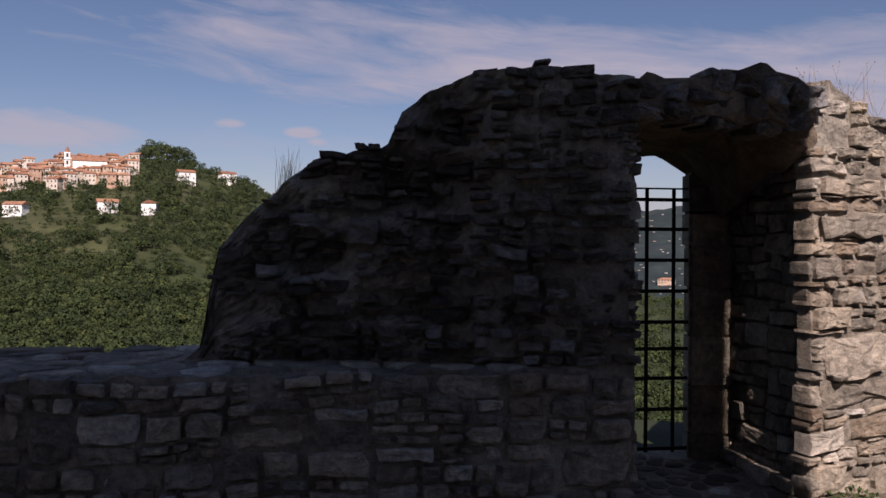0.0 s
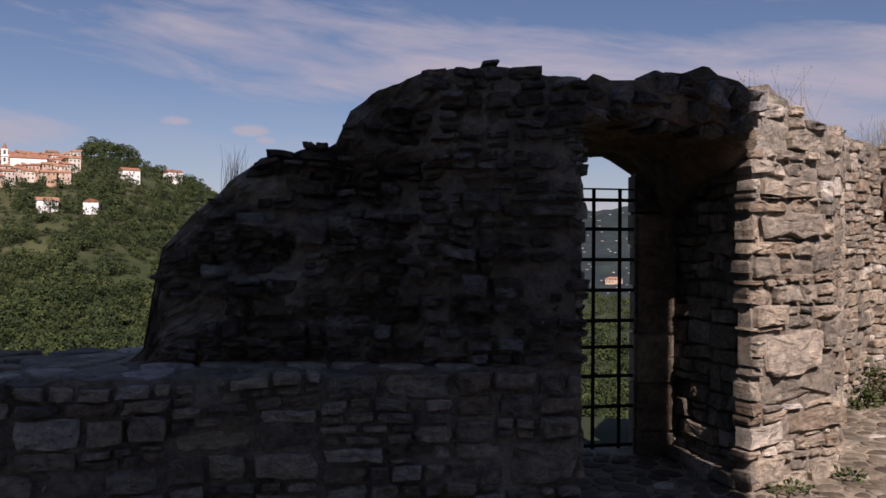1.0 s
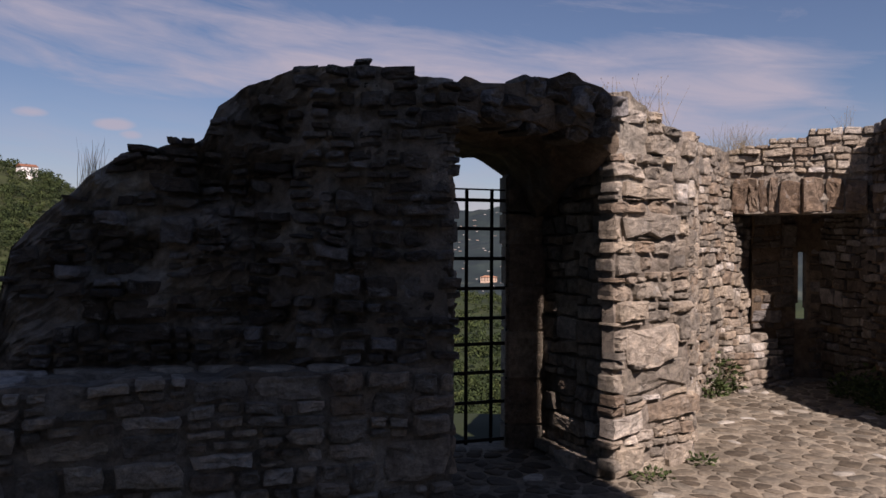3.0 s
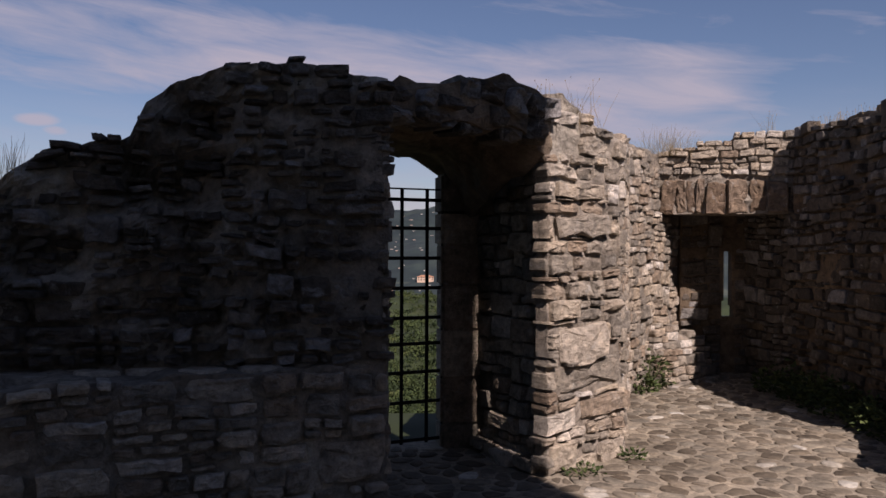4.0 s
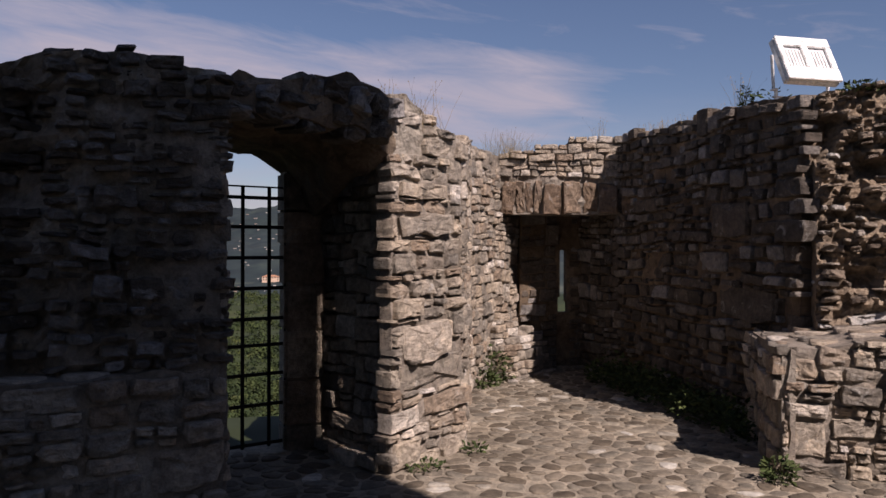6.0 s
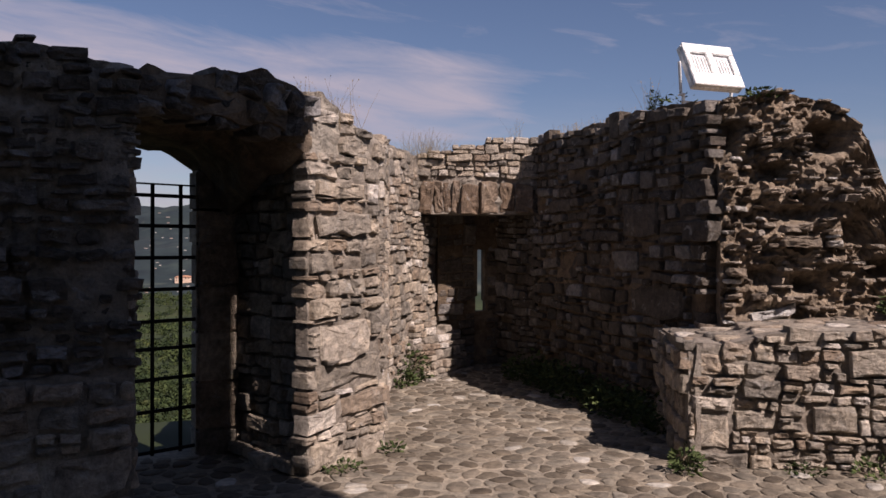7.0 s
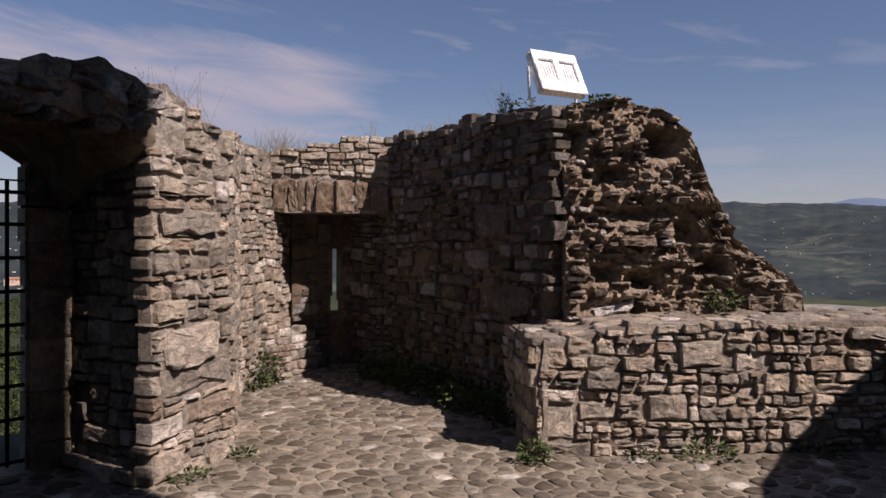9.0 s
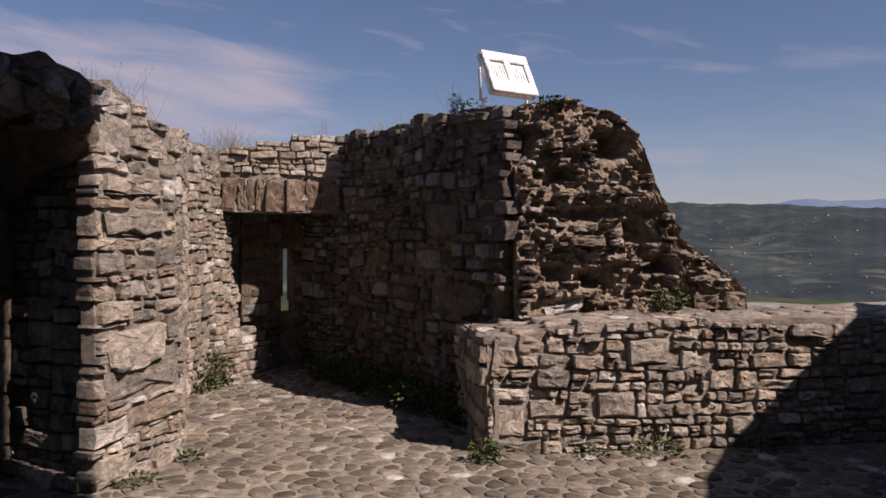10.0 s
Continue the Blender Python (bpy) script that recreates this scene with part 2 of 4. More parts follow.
def wall_core(name, face, thick, top, bottom, relief=0.022, freq=5.0, step=0.06, seed=0.0, mat=None, setback=0.04, lean=None, back_drop=0.0, drop=0.03):
    """A solid rubble core: rough front, rough broken top, plain back."""
    nu = max(3, int(face.len / step) + 1)
    height = max(top(face.len * i / 20) for i in range(21)) - min(bottom(face.len * i / 20) for i in range(21))
    nz = max(3, int(height / step) + 1)
    verts, faces = [], []
    for i in range(nu + 1):
        u = face.len * i / nu
        t = top(u) - drop + 0.04 * n1(u * 6, seed, 3)
        b = bottom(u)
        for j in range(nz + 1):
            z = b + (t - b) * j / nz
            o = -setback + relief * (n1(u * freq, z * freq * 1.3, seed) + 0.6 * n1(u * freq * 2.7, z * freq * 3.3, seed + 9) + 0.4 * n1(u * freq * 5.1, z * freq * 7.3, seed + 4)) + (lean(u, z) if lean else 0)
            verts.append(face.at(u, z, o))
    off = len(verts)
    for i in range(nu + 1):
        u = face.len * i / nu
        t = top(u) - drop - back_drop + 0.06 * n1(u * 4, seed + 2, 7)
        b = bottom(u)
        for j in range(nz + 1):
            verts.append(face.at(u, b + (t - b) * j / nz, -thick))
    w = nz + 1
    for i in range(nu):
        for j in range(nz):
            k = i * w + j
            faces.append((k, k + w, k + w + 1, k + 1))
            k += off
            faces.append((k, k + 1, k + w + 1, k + w))
        k = i * w
        faces.append((k + nz, k + w + nz, off + k + w + nz, off + k + nz))
        faces.append((k, off + k, off + k + w, k + w))
    for j in range(nz):
        faces.append((j, j + 1, off + j + 1, off + j))
        k = nu * w + j
        faces.append((k, off + k, off + k + 1, k + 1))
    bm = bmesh.new()
    me = bpy.data.meshes.new(name)
    me.from_pydata([tuple(v) for v in verts], [], faces)
    bm.from_mesh(me)
    bpy.data.meshes.remove(me)
    return part(name, bm, mat or MORTAR)


def cells(points, cell, bounds):
    """Each point's own patch of the plane: a square cut by the lines midway to its neighbours."""
    pts = np.array(points)
    out = []
    for i, p in enumerate(pts):
        d = np.hypot(*(pts - p).T)
        x0, x1, y0, y1 = max(p[0] - cell, bounds[0]), min(p[0] + cell, bounds[1]), max(p[1] - cell, bounds[2]), min(p[1] + cell, bounds[3])
        poly = [(x0, y0), (x1, y0), (x1, y1), (x0, y1)]
        for j in np.argsort(d)[1:15]:
            q = pts[j]
            m, n = (p + q) / 2, q - p
            cut = []
            for k in range(len(poly)):
                a, b = poly[k], poly[(k + 1) % len(poly)]
                da, db = (a[0] - m[0]) * n[0] + (a[1] - m[1]) * n[1], (b[0] - m[0]) * n[0] + (b[1] - m[1]) * n[1]
                if da <= 0:
                    cut.append(a)
                if da * db < 0:
                    s = da / (da - db)
                    cut.append((a[0] + (b[0] - a[0]) * s, a[1] + (b[1] - a[1]) * s))
            poly = cut
        out.append(poly)
    return out


def stone_shape(rng, ring, depth, worn, rough):
    """Verts and faces of one split block from its outline: broken face, worn rim, sides. x along, y out, z up, about its middle."""
    k = len(ring)
    tx, tz = rng.gauss(0, 0.07), rng.gauss(0, 0.10)
    turn, steep, cut = rng.uniform(0, 2 * math.pi), rng.uniform(0.08, 0.4), rng.uniform(0.004, 0.022)
    cx, cz, ox = math.cos(turn) * steep, math.sin(turn) * steep, rng.uniform(0, 90)

    def relief(x, z):
        split = min(tx * x + tz * z, cut - cx * x - cz * z)
        return max(split, -0.012) + rough * (1.8 * n1(x * 12 + ox, z * 26, ox) + 1.1 * n1(x * 31, z * 64 + ox, 3))

    verts = [(0, relief(0, 0), 0)]
    for f in (0.45, 0.76, 0.94):
        verts += [(x * f, relief(x * f, z * f) - (worn * 0.25 if f > 0.9 else 0), z * f) for x, z in ring]
    verts += [(x, min(0.0, relief(x, z)) - worn * rng.uniform(0.6, 1.5), z) for x, z in ring]
    verts += [(x * 0.95, -depth, z * 0.95) for x, z in ring]
    faces = [(0, 1 + i, 1 + (i + 1) % k) for i in range(k)]
    for r in range(4):
        o = 1 + r * k
        faces += [(o + i, o + k + i, o + k + (i + 1) % k, o + (i + 1) % k) for i in range(k)]
    return verts, faces


def outline(rng, poly, joint, jag):
    """The patch pulled in by half a joint, its long sides broken and its corners knocked off."""
    poly = list(poly)
    while len(poly) < 12:
        n = len(poly)
        e = max(range(n), key=lambda i: math.dist(poly[i], poly[(i + 1) % n]))
        a, b = poly[e], poly[(e + 1) % n]
        s = rng.uniform(0.35, 0.65)
        L = math.dist(a, b)
        poly.insert(e + 1, (a[0] + (b[0] - a[0]) * s + rng.gauss(0, 0.02) * L, a[1] + (b[1] - a[1]) * s + rng.gauss(0, 0.04) * L))
    cx, cz = sum(p[0] for p in poly) / len(poly), sum(p[1] for p in poly) / len(poly)
    hx, hz = max(abs(p[0] - cx) for p in poly) + 1e-4, max(abs(p[1] - cz) for p in poly) + 1e-4
    out = []
    for x, z in poly:
        dx, dz = x - cx, z - cz
        corner = min(1.0, abs(dx / hx * dz / hz))
        f = (1 - 0.55 * jag * rng.random() ** 2) * (1 - (0.06 + 0.45 * jag) * corner * rng.random())
        out.append((dx * f * max(0.3, 1 - joint / hx), dz * f * max(0.3, 1 - joint / hz)))
    area = 0.5 * sum(out[i - 1][0] * out[i][1] - out[i][0] * out[i - 1][1] for i in range(len(out)))
    return (cx, cz), (out if area > 0 else out[::-1]), abs(area)


def beside(poly, b):
    """What is left of a patch next to a large stone b (middle u, z, width, height)."""
    if len(poly) < 3:
        return poly
    c = [sum(p[k] for p in poly) / len(poly) for k in (0, 1)]
    gap = [abs(c[k] - b[k]) - b[2 + k] / 2 for k in (0, 1)]
    k = 0 if gap[0] > gap[1] else 1
    side = 1 if c[k] > b[k] else -1
    edge = b[k] + side * b[2 + k] / 2
    out = []
    for i in range(len(poly)):
        p, q = poly[i], poly[(i + 1) % len(poly)]
        dp, dq = (p[k] - edge) * side, (q[k] - edge) * side
        if dp >= 0:
            out.append(p)
        if dp * dq < 0:
            f = dp / (dp - dq)
            out.append((p[0] + (q[0] - p[0]) * f, p[1] + (q[1] - p[1]) * f))
    return out


def lay_stones(parent, face, top, bottom, seed, rows=(0.08, 0.18), widths=(0.13, 0.40), out=None, proud=0.018, missing=0.03, depth=0.14, u0=0.0, u1=None,
               jag=0.10, wave=0.06, twist=2.0, big=(), skip=None, limit=300, ragged=0.0, gap=0.006, rough=0.005, worn=0.014, mats=None):
    """Rubble masonry, each stone a piece of its own under its wall; past the limit they join into one piece."""
    rng = random.Random(seed)
    one, many = mats or (STONE, STONE_REST)
    u1 = face.len if u1 is None else u1
    rot = Matrix((face.d, face.n, Vector((0, 0, 1)))).transposed()
    zmax = max(top(u0 + (u1 - u0) * i / 40) for i in range(41))
    zmin = min(bottom(u0 + (u1 - u0) * i / 40) for i in range(41))
    count, rest_v, rest_f, seeds = 0, [], [], []

    def place(u, zc, ring, extra=0.0, mat=None):
        nonlocal count
        o = (out(u, zc) if out else 0.0) + proud * (0.3 + rng.gauss(0, 0.65)) + extra
        verts, faces = stone_shape(rng, ring, depth, worn * rng.uniform(0.6, 1.6), rough)
        m = rot @ Matrix.Rotation(radians(rng.gauss(0, twist)), 3, "Y") @ Matrix.Rotation(radians(rng.gauss(0, twist * 1.2)), 3, "Z")
        at = face.at(u, zc, o)
        if count < limit:
            mesh_object("stone", [m @ Vector(v) for v in verts], faces, mat or one, parent, at=at)
        else:
            k = len(rest_v)
            rest_v.extend(at + m @ Vector(v) for v in verts)
            rest_f.extend(tuple(i + k for i in f) for f in faces)
        count += 1

    def divide(u, zl, w, h):
        """Halve a patch, mostly along its beds, until each piece is a stone."""
        tall = rng.uniform(rows[0], rows[1]) * (1.4 if rng.random() < 0.10 else 1.0)
        if h > tall * 1.35:
            s = rng.uniform(0.33, 0.67)
            divide(u, zl, w, h * s), divide(u, zl + h * s, w, h * (1 - s))
        elif w > max(h * rng.uniform(1.7, 4.2), widths[0] * 1.5) or w > widths[1]:
            s = rng.uniform(0.3, 0.7)
            divide(u, zl, w * s, h), divide(u + w * s, zl, w * (1 - s), h)
        else:
            seeds.append((u, zl, w, h))

    def warped(u, z):
        """The courses wander: one bend for all stones, so that neighbours still meet."""
        du = 0.035 * n1(u * 2.1, z * 2.6, seed + 5) + 0.014 * n1(u * 8, z * 9, seed + 6)
        dz = wave * n1(u * 0.9, z * 1.1, seed) + 0.35 * wave * n1(u * 4.5, z * 5, seed + 7)
        return min(max(u + du, u0 - 0.012 - ragged), u1 + 0.012 + ragged), z + dz

    z = zmin
    while z < zmax + 0.1 and missing < 1:
        band = rng.uniform(0.26, 0.46)
        u = u0 - rng.uniform(0, 0.25)
        while u < u1:
            run = rng.uniform(0.4, 0.9)
            if u + run > u1 - 0.15:
                run = u1 - u
            lo = u0 + rng.uniform(-ragged, ragged) if u <= u0 else u
            hi = u + run + (rng.uniform(-ragged, ragged) if u + run > u1 - 0.01 else 0)
            divide(lo, z, hi - lo, band)
            u += run
        z += band
    for u, zc, w, h in big:
        c, ring, _ = outline(rng, [(u - w / 2, zc - h / 2), (u + w / 2, zc - h / 2), (u + w / 2, zc + h / 2), (u - w / 2, zc + h / 2)], gap, jag * 0.6)
        place(c[0], c[1], ring, 0.008)
    for u, zl, w, h in seeds:
        poly = [warped(u + w * a, zl + h * b) for a, b in ((0, 0), (0.5, 0), (1, 0), (1, 0.5), (1, 1), (0.5, 1), (0, 1), (0, 0.5))]
        for b in big:
            if abs(u + w / 2 - b[0]) < (w + b[2]) / 2 + 0.05 and abs(zl + h / 2 - b[1]) < (h + b[3]) / 2 + 0.05:
                poly = beside(poly, b)
        if len(poly) < 3:
            continue
        (uc, zc), ring, area = outline(rng, poly, gap * rng.uniform(0.5, 1.8), jag)
        tall, half = max(p[1] for p in ring), 0.75 * max(p[0] for p in ring)
        if area < 0.0010 or not bottom(uc) - 0.03 < zc < min(top(uc), top(max(u0, uc - half)), top(min(u1, uc + half))) - tall * 0.6 or rng.random() < missing or (skip and skip(uc, zc)):
            continue
        place(uc, zc, ring)
    if rest_v:
        tagged(mesh_object("stones", rest_v, rest_f, many, parent), kind="stuff")


def rough_solid(name, rings, mat, amp=0.03, freq=6.0, parent=None, seed=0.0):
    """A closed solid through rings of equal length, its skin roughened."""
    k = len(rings[0])
    verts = []
    for r in rings:
        for p in r:
            v = Vector(p)
            verts.append(v + Vector(noise.noise_vector(v * freq + Vector((seed, 0, 0)))) * amp)
    faces = [(i * k + j, i * k + (j + 1) % k, (i + 1) * k + (j + 1) % k, (i + 1) * k + j) for i in range(len(rings) - 1) for j in range(k)]
    faces += [tuple(range(k)), tuple(range((len(rings) - 1) * k, len(rings) * k))]
    me = bpy.data.meshes.new(name)
    me.from_pydata([tuple(v) for v in verts], [], faces)
    bm = bmesh.new()
    bm.from_mesh(me)
    bpy.data.meshes.remove(me)
    return part(name, bm, mat, parent)


def const(v):
    return lambda u: v


# ---- ground, floor ----
def hill(x, y):
    """Height of the country round the castle rock."""
    r = math.hypot(x, y)
    az = math.degrees(math.atan2(x, y))
    z = -0.4 - 62.0 * (1 - math.exp(-max(r - 9.0, 0) / 150.0))
    crest = float(np.interp(az, [-180, -75, -45, -30, -25, -19, -14, -11, -5, 2, 10, 180], [10, 70, 120, 128, 140, 152, 122, 100, 70, 40, 10, 10]))
    bump = math.exp(-((r - 860) / 330.0) ** 2) if r < 860 else math.exp(-((r - 860) / 900.0) ** 2)
    z += crest * bump
    z += 6.0 * n1(x / 90, y / 90, 1) * min(1, r / 300) + 2.0 * n1(x / 30, y / 30, 4) * min(1, r / 200)
    return z


def make_ground():
    radii = [0.0] + [7.0 * 1.085 ** i for i in range(80)]
    radii = [r for r in radii if r < 4700]
    n = 240
    verts, faces = [(0, 0, hill(0, 0))], []
    for r in radii[1:]:
        for k in range(n):
            a = 2 * math.pi * k / n
            verts.append((r * math.sin(a), r * math.cos(a), hill(r * math.sin(a), r * math.cos(a))))
    for k in range(n):
        faces.append((0, 1 + k, 1 + (k + 1) % n))
    for i in range(len(radii) - 2):
        o = 1 + i * n
        for k in range(n):
            faces.append((o + k, o + n + k, o + n + (k + 1) % n, o + (k + 1) % n))
    return tagged(mesh_object("ground", verts, faces, EARTH, smooth=True), "green wooded hillside and valley below the castle", "ground", kind="structure")


make_ground()

# the paved floor: a mortar bed, its cobbles laid last
floor = mesh_object("floor", [(x, y, z) for z in (0.0, -0.35) for x, y in ((-7, -6), (9.5, -6), (9.5, 3.2), (7.5, 9.5), (2.2, 5.98), (1.0, 5.98), (-7, 5.0))],
                    [(0, 1, 2, 3, 4, 5, 6), (13, 12, 11, 10, 9, 8, 7)] + [(i, i + 7, (i + 1) % 7 + 7, (i + 1) % 7) for i in range(7)], BED)
tagged(floor, "cobbled courtyard floor bedded in pale sandy mortar", "floor", kind="structure")

# ---- the walls of the ruined tower ----
# low parapet with a ledge
LP = Face((-5.000, 2.950), (1.003, 3.916))
lp_top = lambda u: 0.945 + 0.015 * n1(u * 2, 1)
parapet_left = tagged(wall_core("wall_parapet_left", LP, 1.12, lp_top, const(-0.1), relief=0.02, seed=1, setback=0.028), "low grey rubble parapet wall in shade", "wall", kind="structure")

# broken upper wall standing on the parapet, flush with it at the doorway
LU = Face((-1.250, 3.930), (1.003, 3.936))
lu_top = lerp_profile([(0, 0.95), (0.10, 1.0), (0.16, 1.30), (0.19, 1.52), (0.28, 1.63), (0.40, 1.73), (0.55, 1.89), (0.67, 1.99), (1.04, 2.04), (1.11, 2.20), (1.23, 2.33), (1.44, 2.39), (1.82, 2.43), (2.1, 2.40), (2.25, 2.37)])


def lu_out(u, z):
    """Its facing stands on beside the doorway; the rest is broken back to the core, with hollows."""
    facing = min(1, max(0, (u - 1.42 - 0.10 * n1(z * 3, 4)) / 0.16))
    broken = -0.11 + 0.07 * n1(u * 2.2, z * 2.6, 5) + 0.05 * n1(u * 5, z * 7, 6)
    for hu, hz, ru, rz, deep in ((1.22, 1.80, 0.26, 0.16, 0.16), (0.72, 1.45, 0.24, 0.10, 0.12), (1.10, 1.20, 0.22, 0.08, 0.10), (1.36, 2.12, 0.16, 0.10, 0.08)):
        broken -= deep * math.exp(-((u - hu) / ru) ** 4 - ((z - hz) / rz) ** 4)
    return facing * (0.01 + 0.02 * n1(u * 2, z * 3, 8)) + (1 - facing) * broken


upper_left = tagged(wall_core("wall_upper_left", LU, 0.75, lu_top, const(0.9), relief=0.05, freq=8.0, step=0.035, seed=2, lean=lu_out, setback=0.045, drop=0.045), "tall broken rubble wall with ragged stepped top", "wall", kind="structure")

# left jamb of the doorway, behind the wall's end
LJ = Face((1.003, 3.936), (1.135, 5.715))
jamb_left = tagged(wall_core("wall_jamb_left", LJ, 0.5, const(2.2), const(-0.1), relief=0.02, seed=3), "dark rubble side of the doorway", "wall", kind="structure")

# pier beside the doorway and its reveal
PR = Face((2.089, 5.803), (2.285, 4.846))
reveal = tagged(wall_core("wall_reveal", PR, 0.10, const(2.52), const(-0.1), relief=0.03, seed=4, setback=0.06), "shaded rubble reveal of the doorway", "wall", kind="structure")
PF = Face((2.275, 4.796), (3.003, 5.153))
pf_top = lerp_profile([(0, 2.54), (0.15, 2.56), (0.4, 2.44), (0.7, 2.32), (0.95, 2.28)])
pier = tagged(wall_core("wall_pier", PF, 0.12, pf_top, const(-0.1), relief=0.02, freq=7.0, step=0.04, seed=5, setback=0.026, drop=0.045), "sunlit rubble pier of grey and tan stones", "wall", kind="structure")
PS = Face((2.993, 5.133), (4.221, 7.160))
ps_top = lerp_profile([(0, 2.28), (1.0, 2.45), (2.4, 2.6)])
side = tagged(wall_core("wall_side", PS, 0.7, ps_top, const(-0.1), relief=0.022, freq=7.0, step=0.045, seed=6, setback=0.024, drop=0.045), "rubble wall running back from the pier", "wall", kind="structure")
W2 = Face((4.190, 7.131), (6.060, 8.739))
w2_top = lerp_profile([(0, 2.6), (0.6, 2.56), (1.2, 2.56), (2.5, 2.5)])
wall_two = tagged(wall_core("wall_back", W2, 0.7, lambda u: w2_top(u) if u < 1.25 else 2.3, const(-0.1), relief=0.022, freq=7.0, step=0.04, seed=7, setback=0.024), "sunlit wall of small rubble beside the arrow slit", "wall", kind="structure")

# wall over the niche, with its flat arch
LN = Face((5.038, 7.923), (6.315, 7.118))
ln_line = lerp_profile([(0, 2.56), (0.5, 2.66), (0.8, 2.72), (1.31, 2.78)])
ln_top = lambda u: ln_line(u) + 0.03 + 0.04 * n1(u * 5, 8.0)
lintel_wall = tagged(wall_core("wall_over_niche", LN, 0.55, ln_top, const(1.87), relief=0.025, freq=7.0, step=0.04, seed=8, setback=0.03, drop=0.045), "rubble over a flat arch of upright stones", "wall", kind="structure")

# back of the niche, cut by the arrow slit
NB = Face((5.603, 8.285), (6.863, 7.906))
slit_u = 0.565


def niche_back():
    bm = bmesh.new()
    rot = Matrix((NB.d, NB.n, Vector((0, 0, 1)))).transposed().to_4x4()
    lo, hi = slit_u - 0.07, slit_u + 0.07
    for u0, u1, z0, z1 in ((0, lo, -0.1, 2.4), (hi, NB.len, -0.1, 2.4), (lo, hi, -0.1, 0.67), (lo, hi, 1.45, 2.4), (lo, slit_u - 0.045, 0.86, 1.45), (slit_u + 0.05, hi, 0.80, 1.45)):
        box(bm, (u1 - u0, 0.12, z1 - z0), Matrix.Translation(NB.at((u0 + u1) / 2, (z0 + z1) / 2, -0.07)) @ rot)
    return part("wall_niche_back", bm, SHADED_CORE)


niche_wall = tagged(niche_back(), "dark back wall of the niche with a narrow arrow slit", "wall", kind="structure")

RV = Face((6.349, 8.104), (6.214, 7.151))
niche_side = tagged(wall_core("wall_niche_side", RV, 0.5, const(2.35), const(-0.1), relief=0.02, seed=17, setback=0.07, mat=SHADED_CORE), "shaded side of the niche in brown rubble", "wall", kind="structure")

# long wall in its own shade, from the niche to the broken end
DW = Face((6.236, 7.251), (5.370, 4.150))
dw_line = lerp_profile([(0, 2.80), (1.0, 2.76), (1.7, 2.80), (2.3, 2.78), (3.3, 2.72)])
dw_top = lambda u: dw_line(u) + 0.05 * n1(u * 3.5, 2.0) + 0.03 * n1(u * 11, 5.0)
dark_wall = tagged(wall_core("wall_long", DW, 0.8, dw_top, const(-0.1), relief=0.03, seed=9, setback=0.04, mat=SHADED_CORE, drop=0.045), "long shaded wall of squared rubble with pale blocks", "wall", kind="structure")

# broken end of that wall, its rough core laid open to the sun
RU = Face((5.365, 3.965), (7.081, 2.511))
ru_top = lerp_profile([(0, 2.68), (0.06, 2.7), (0.32, 2.74), (0.61, 2.72), (0.80, 2.70), (0.95, 2.60), (1.09, 2.42), (1.16, 2.20), (1.24, 1.96), (1.36, 1.77), (1.46, 1.6), (1.61, 1.46), (1.79, 1.36), (1.92, 1.24), (2.01, 1.1), (2.04, 0.88), (2.24, 0.82)])
RUIN_HOLES = ((0.83, 2.35, 0.15, 0.12, 0.3), (0.02, 2.34, 0.12, 0.16, 0.16), (0.33, 1.26, 0.11, 0.08, 0.18), (0.64, 1.22, 0.13, 0.07, 0.16), (1.03, 1.62, 0.11, 0.11, 0.17), (1.25, 1.34, 0.12, 0.08, 0.17), (0.58, 1.75, 0.12, 0.06, 0.13), (0.43, 2.1, 0.12, 0.07, 0.12))


def hole_depth(u, z):
    return max(d * math.exp(-((u - hu) / ru) ** 4 - ((z - hz) / rz) ** 4) for hu, hz, ru, rz, d in RUIN_HOLES)


def ru_out(u, z):
    ledge = 0.09 * abs(n1(u * 1.1, z * 4.5, 15)) + 0.06 * n1(u * 3.1, z * 5.5, 4)
    return 0.12 * n1(u * 1.8, z * 2.0, 15) + ledge - 0.10 * max(0, (z - 1.2) / 1.5) - hole_depth(u, z)


ruin = tagged(wall_core("wall_ruin", RU, 1.0, ru_top, const(0.75), relief=0.085, freq=8.0, step=0.024, seed=10, lean=ru_out, setback=0.06, mat=LIT_RUIN_CORE), "broken wall end of exposed rubble core and mortar", "wall", kind="structure")

# sunlit parapet in front of it
RP = Face((4.531, 3.604), (9.102, -0.297))
rp_top = lerp_profile([(0, 0.85), (0.3, 0.88), (0.6, 0.95), (1.0, 0.97), (6.0, 1.0)])
parapet_right = tagged(wall_core("wall_parapet_right", RP, 1.15, rp_top, const(-0.1), relief=0.024, freq=7.0, step=0.045, seed=11, setback=0.036), "low rubble parapet wall of tan and grey stones", "wall", kind="structure")
RS = Face((5.492, 4.707), (4.541, 3.614))
side_right = tagged(wall_core("wall_parapet_side", RS, 0.08, const(0.86), const(-0.1), relief=0.02, seed=12), "shaded return of the parapet wall", "wall", kind="structure")

# walls out of view that close the court and shade it
KEEP = Face((3.27, -2.6), (-3.0, -2.6))
tagged(wall_core("wall_keep", KEEP, 3.5, const(10.9), const(-0.1), relief=0.05, step=0.5, seed=13, mat=STONE), "tall rubble wall of the castle keep", "wall", kind="structure")
EAST = Face((9.3, 0.65), (3.2, -1.18))
tagged(wall_core("wall_court", EAST, 0.6, const(3.0), const(-0.1), relief=0.05, step=0.3, seed=14, mat=STONE), "unseen rubble wall closing and shading the court", "wall", kind="structure")


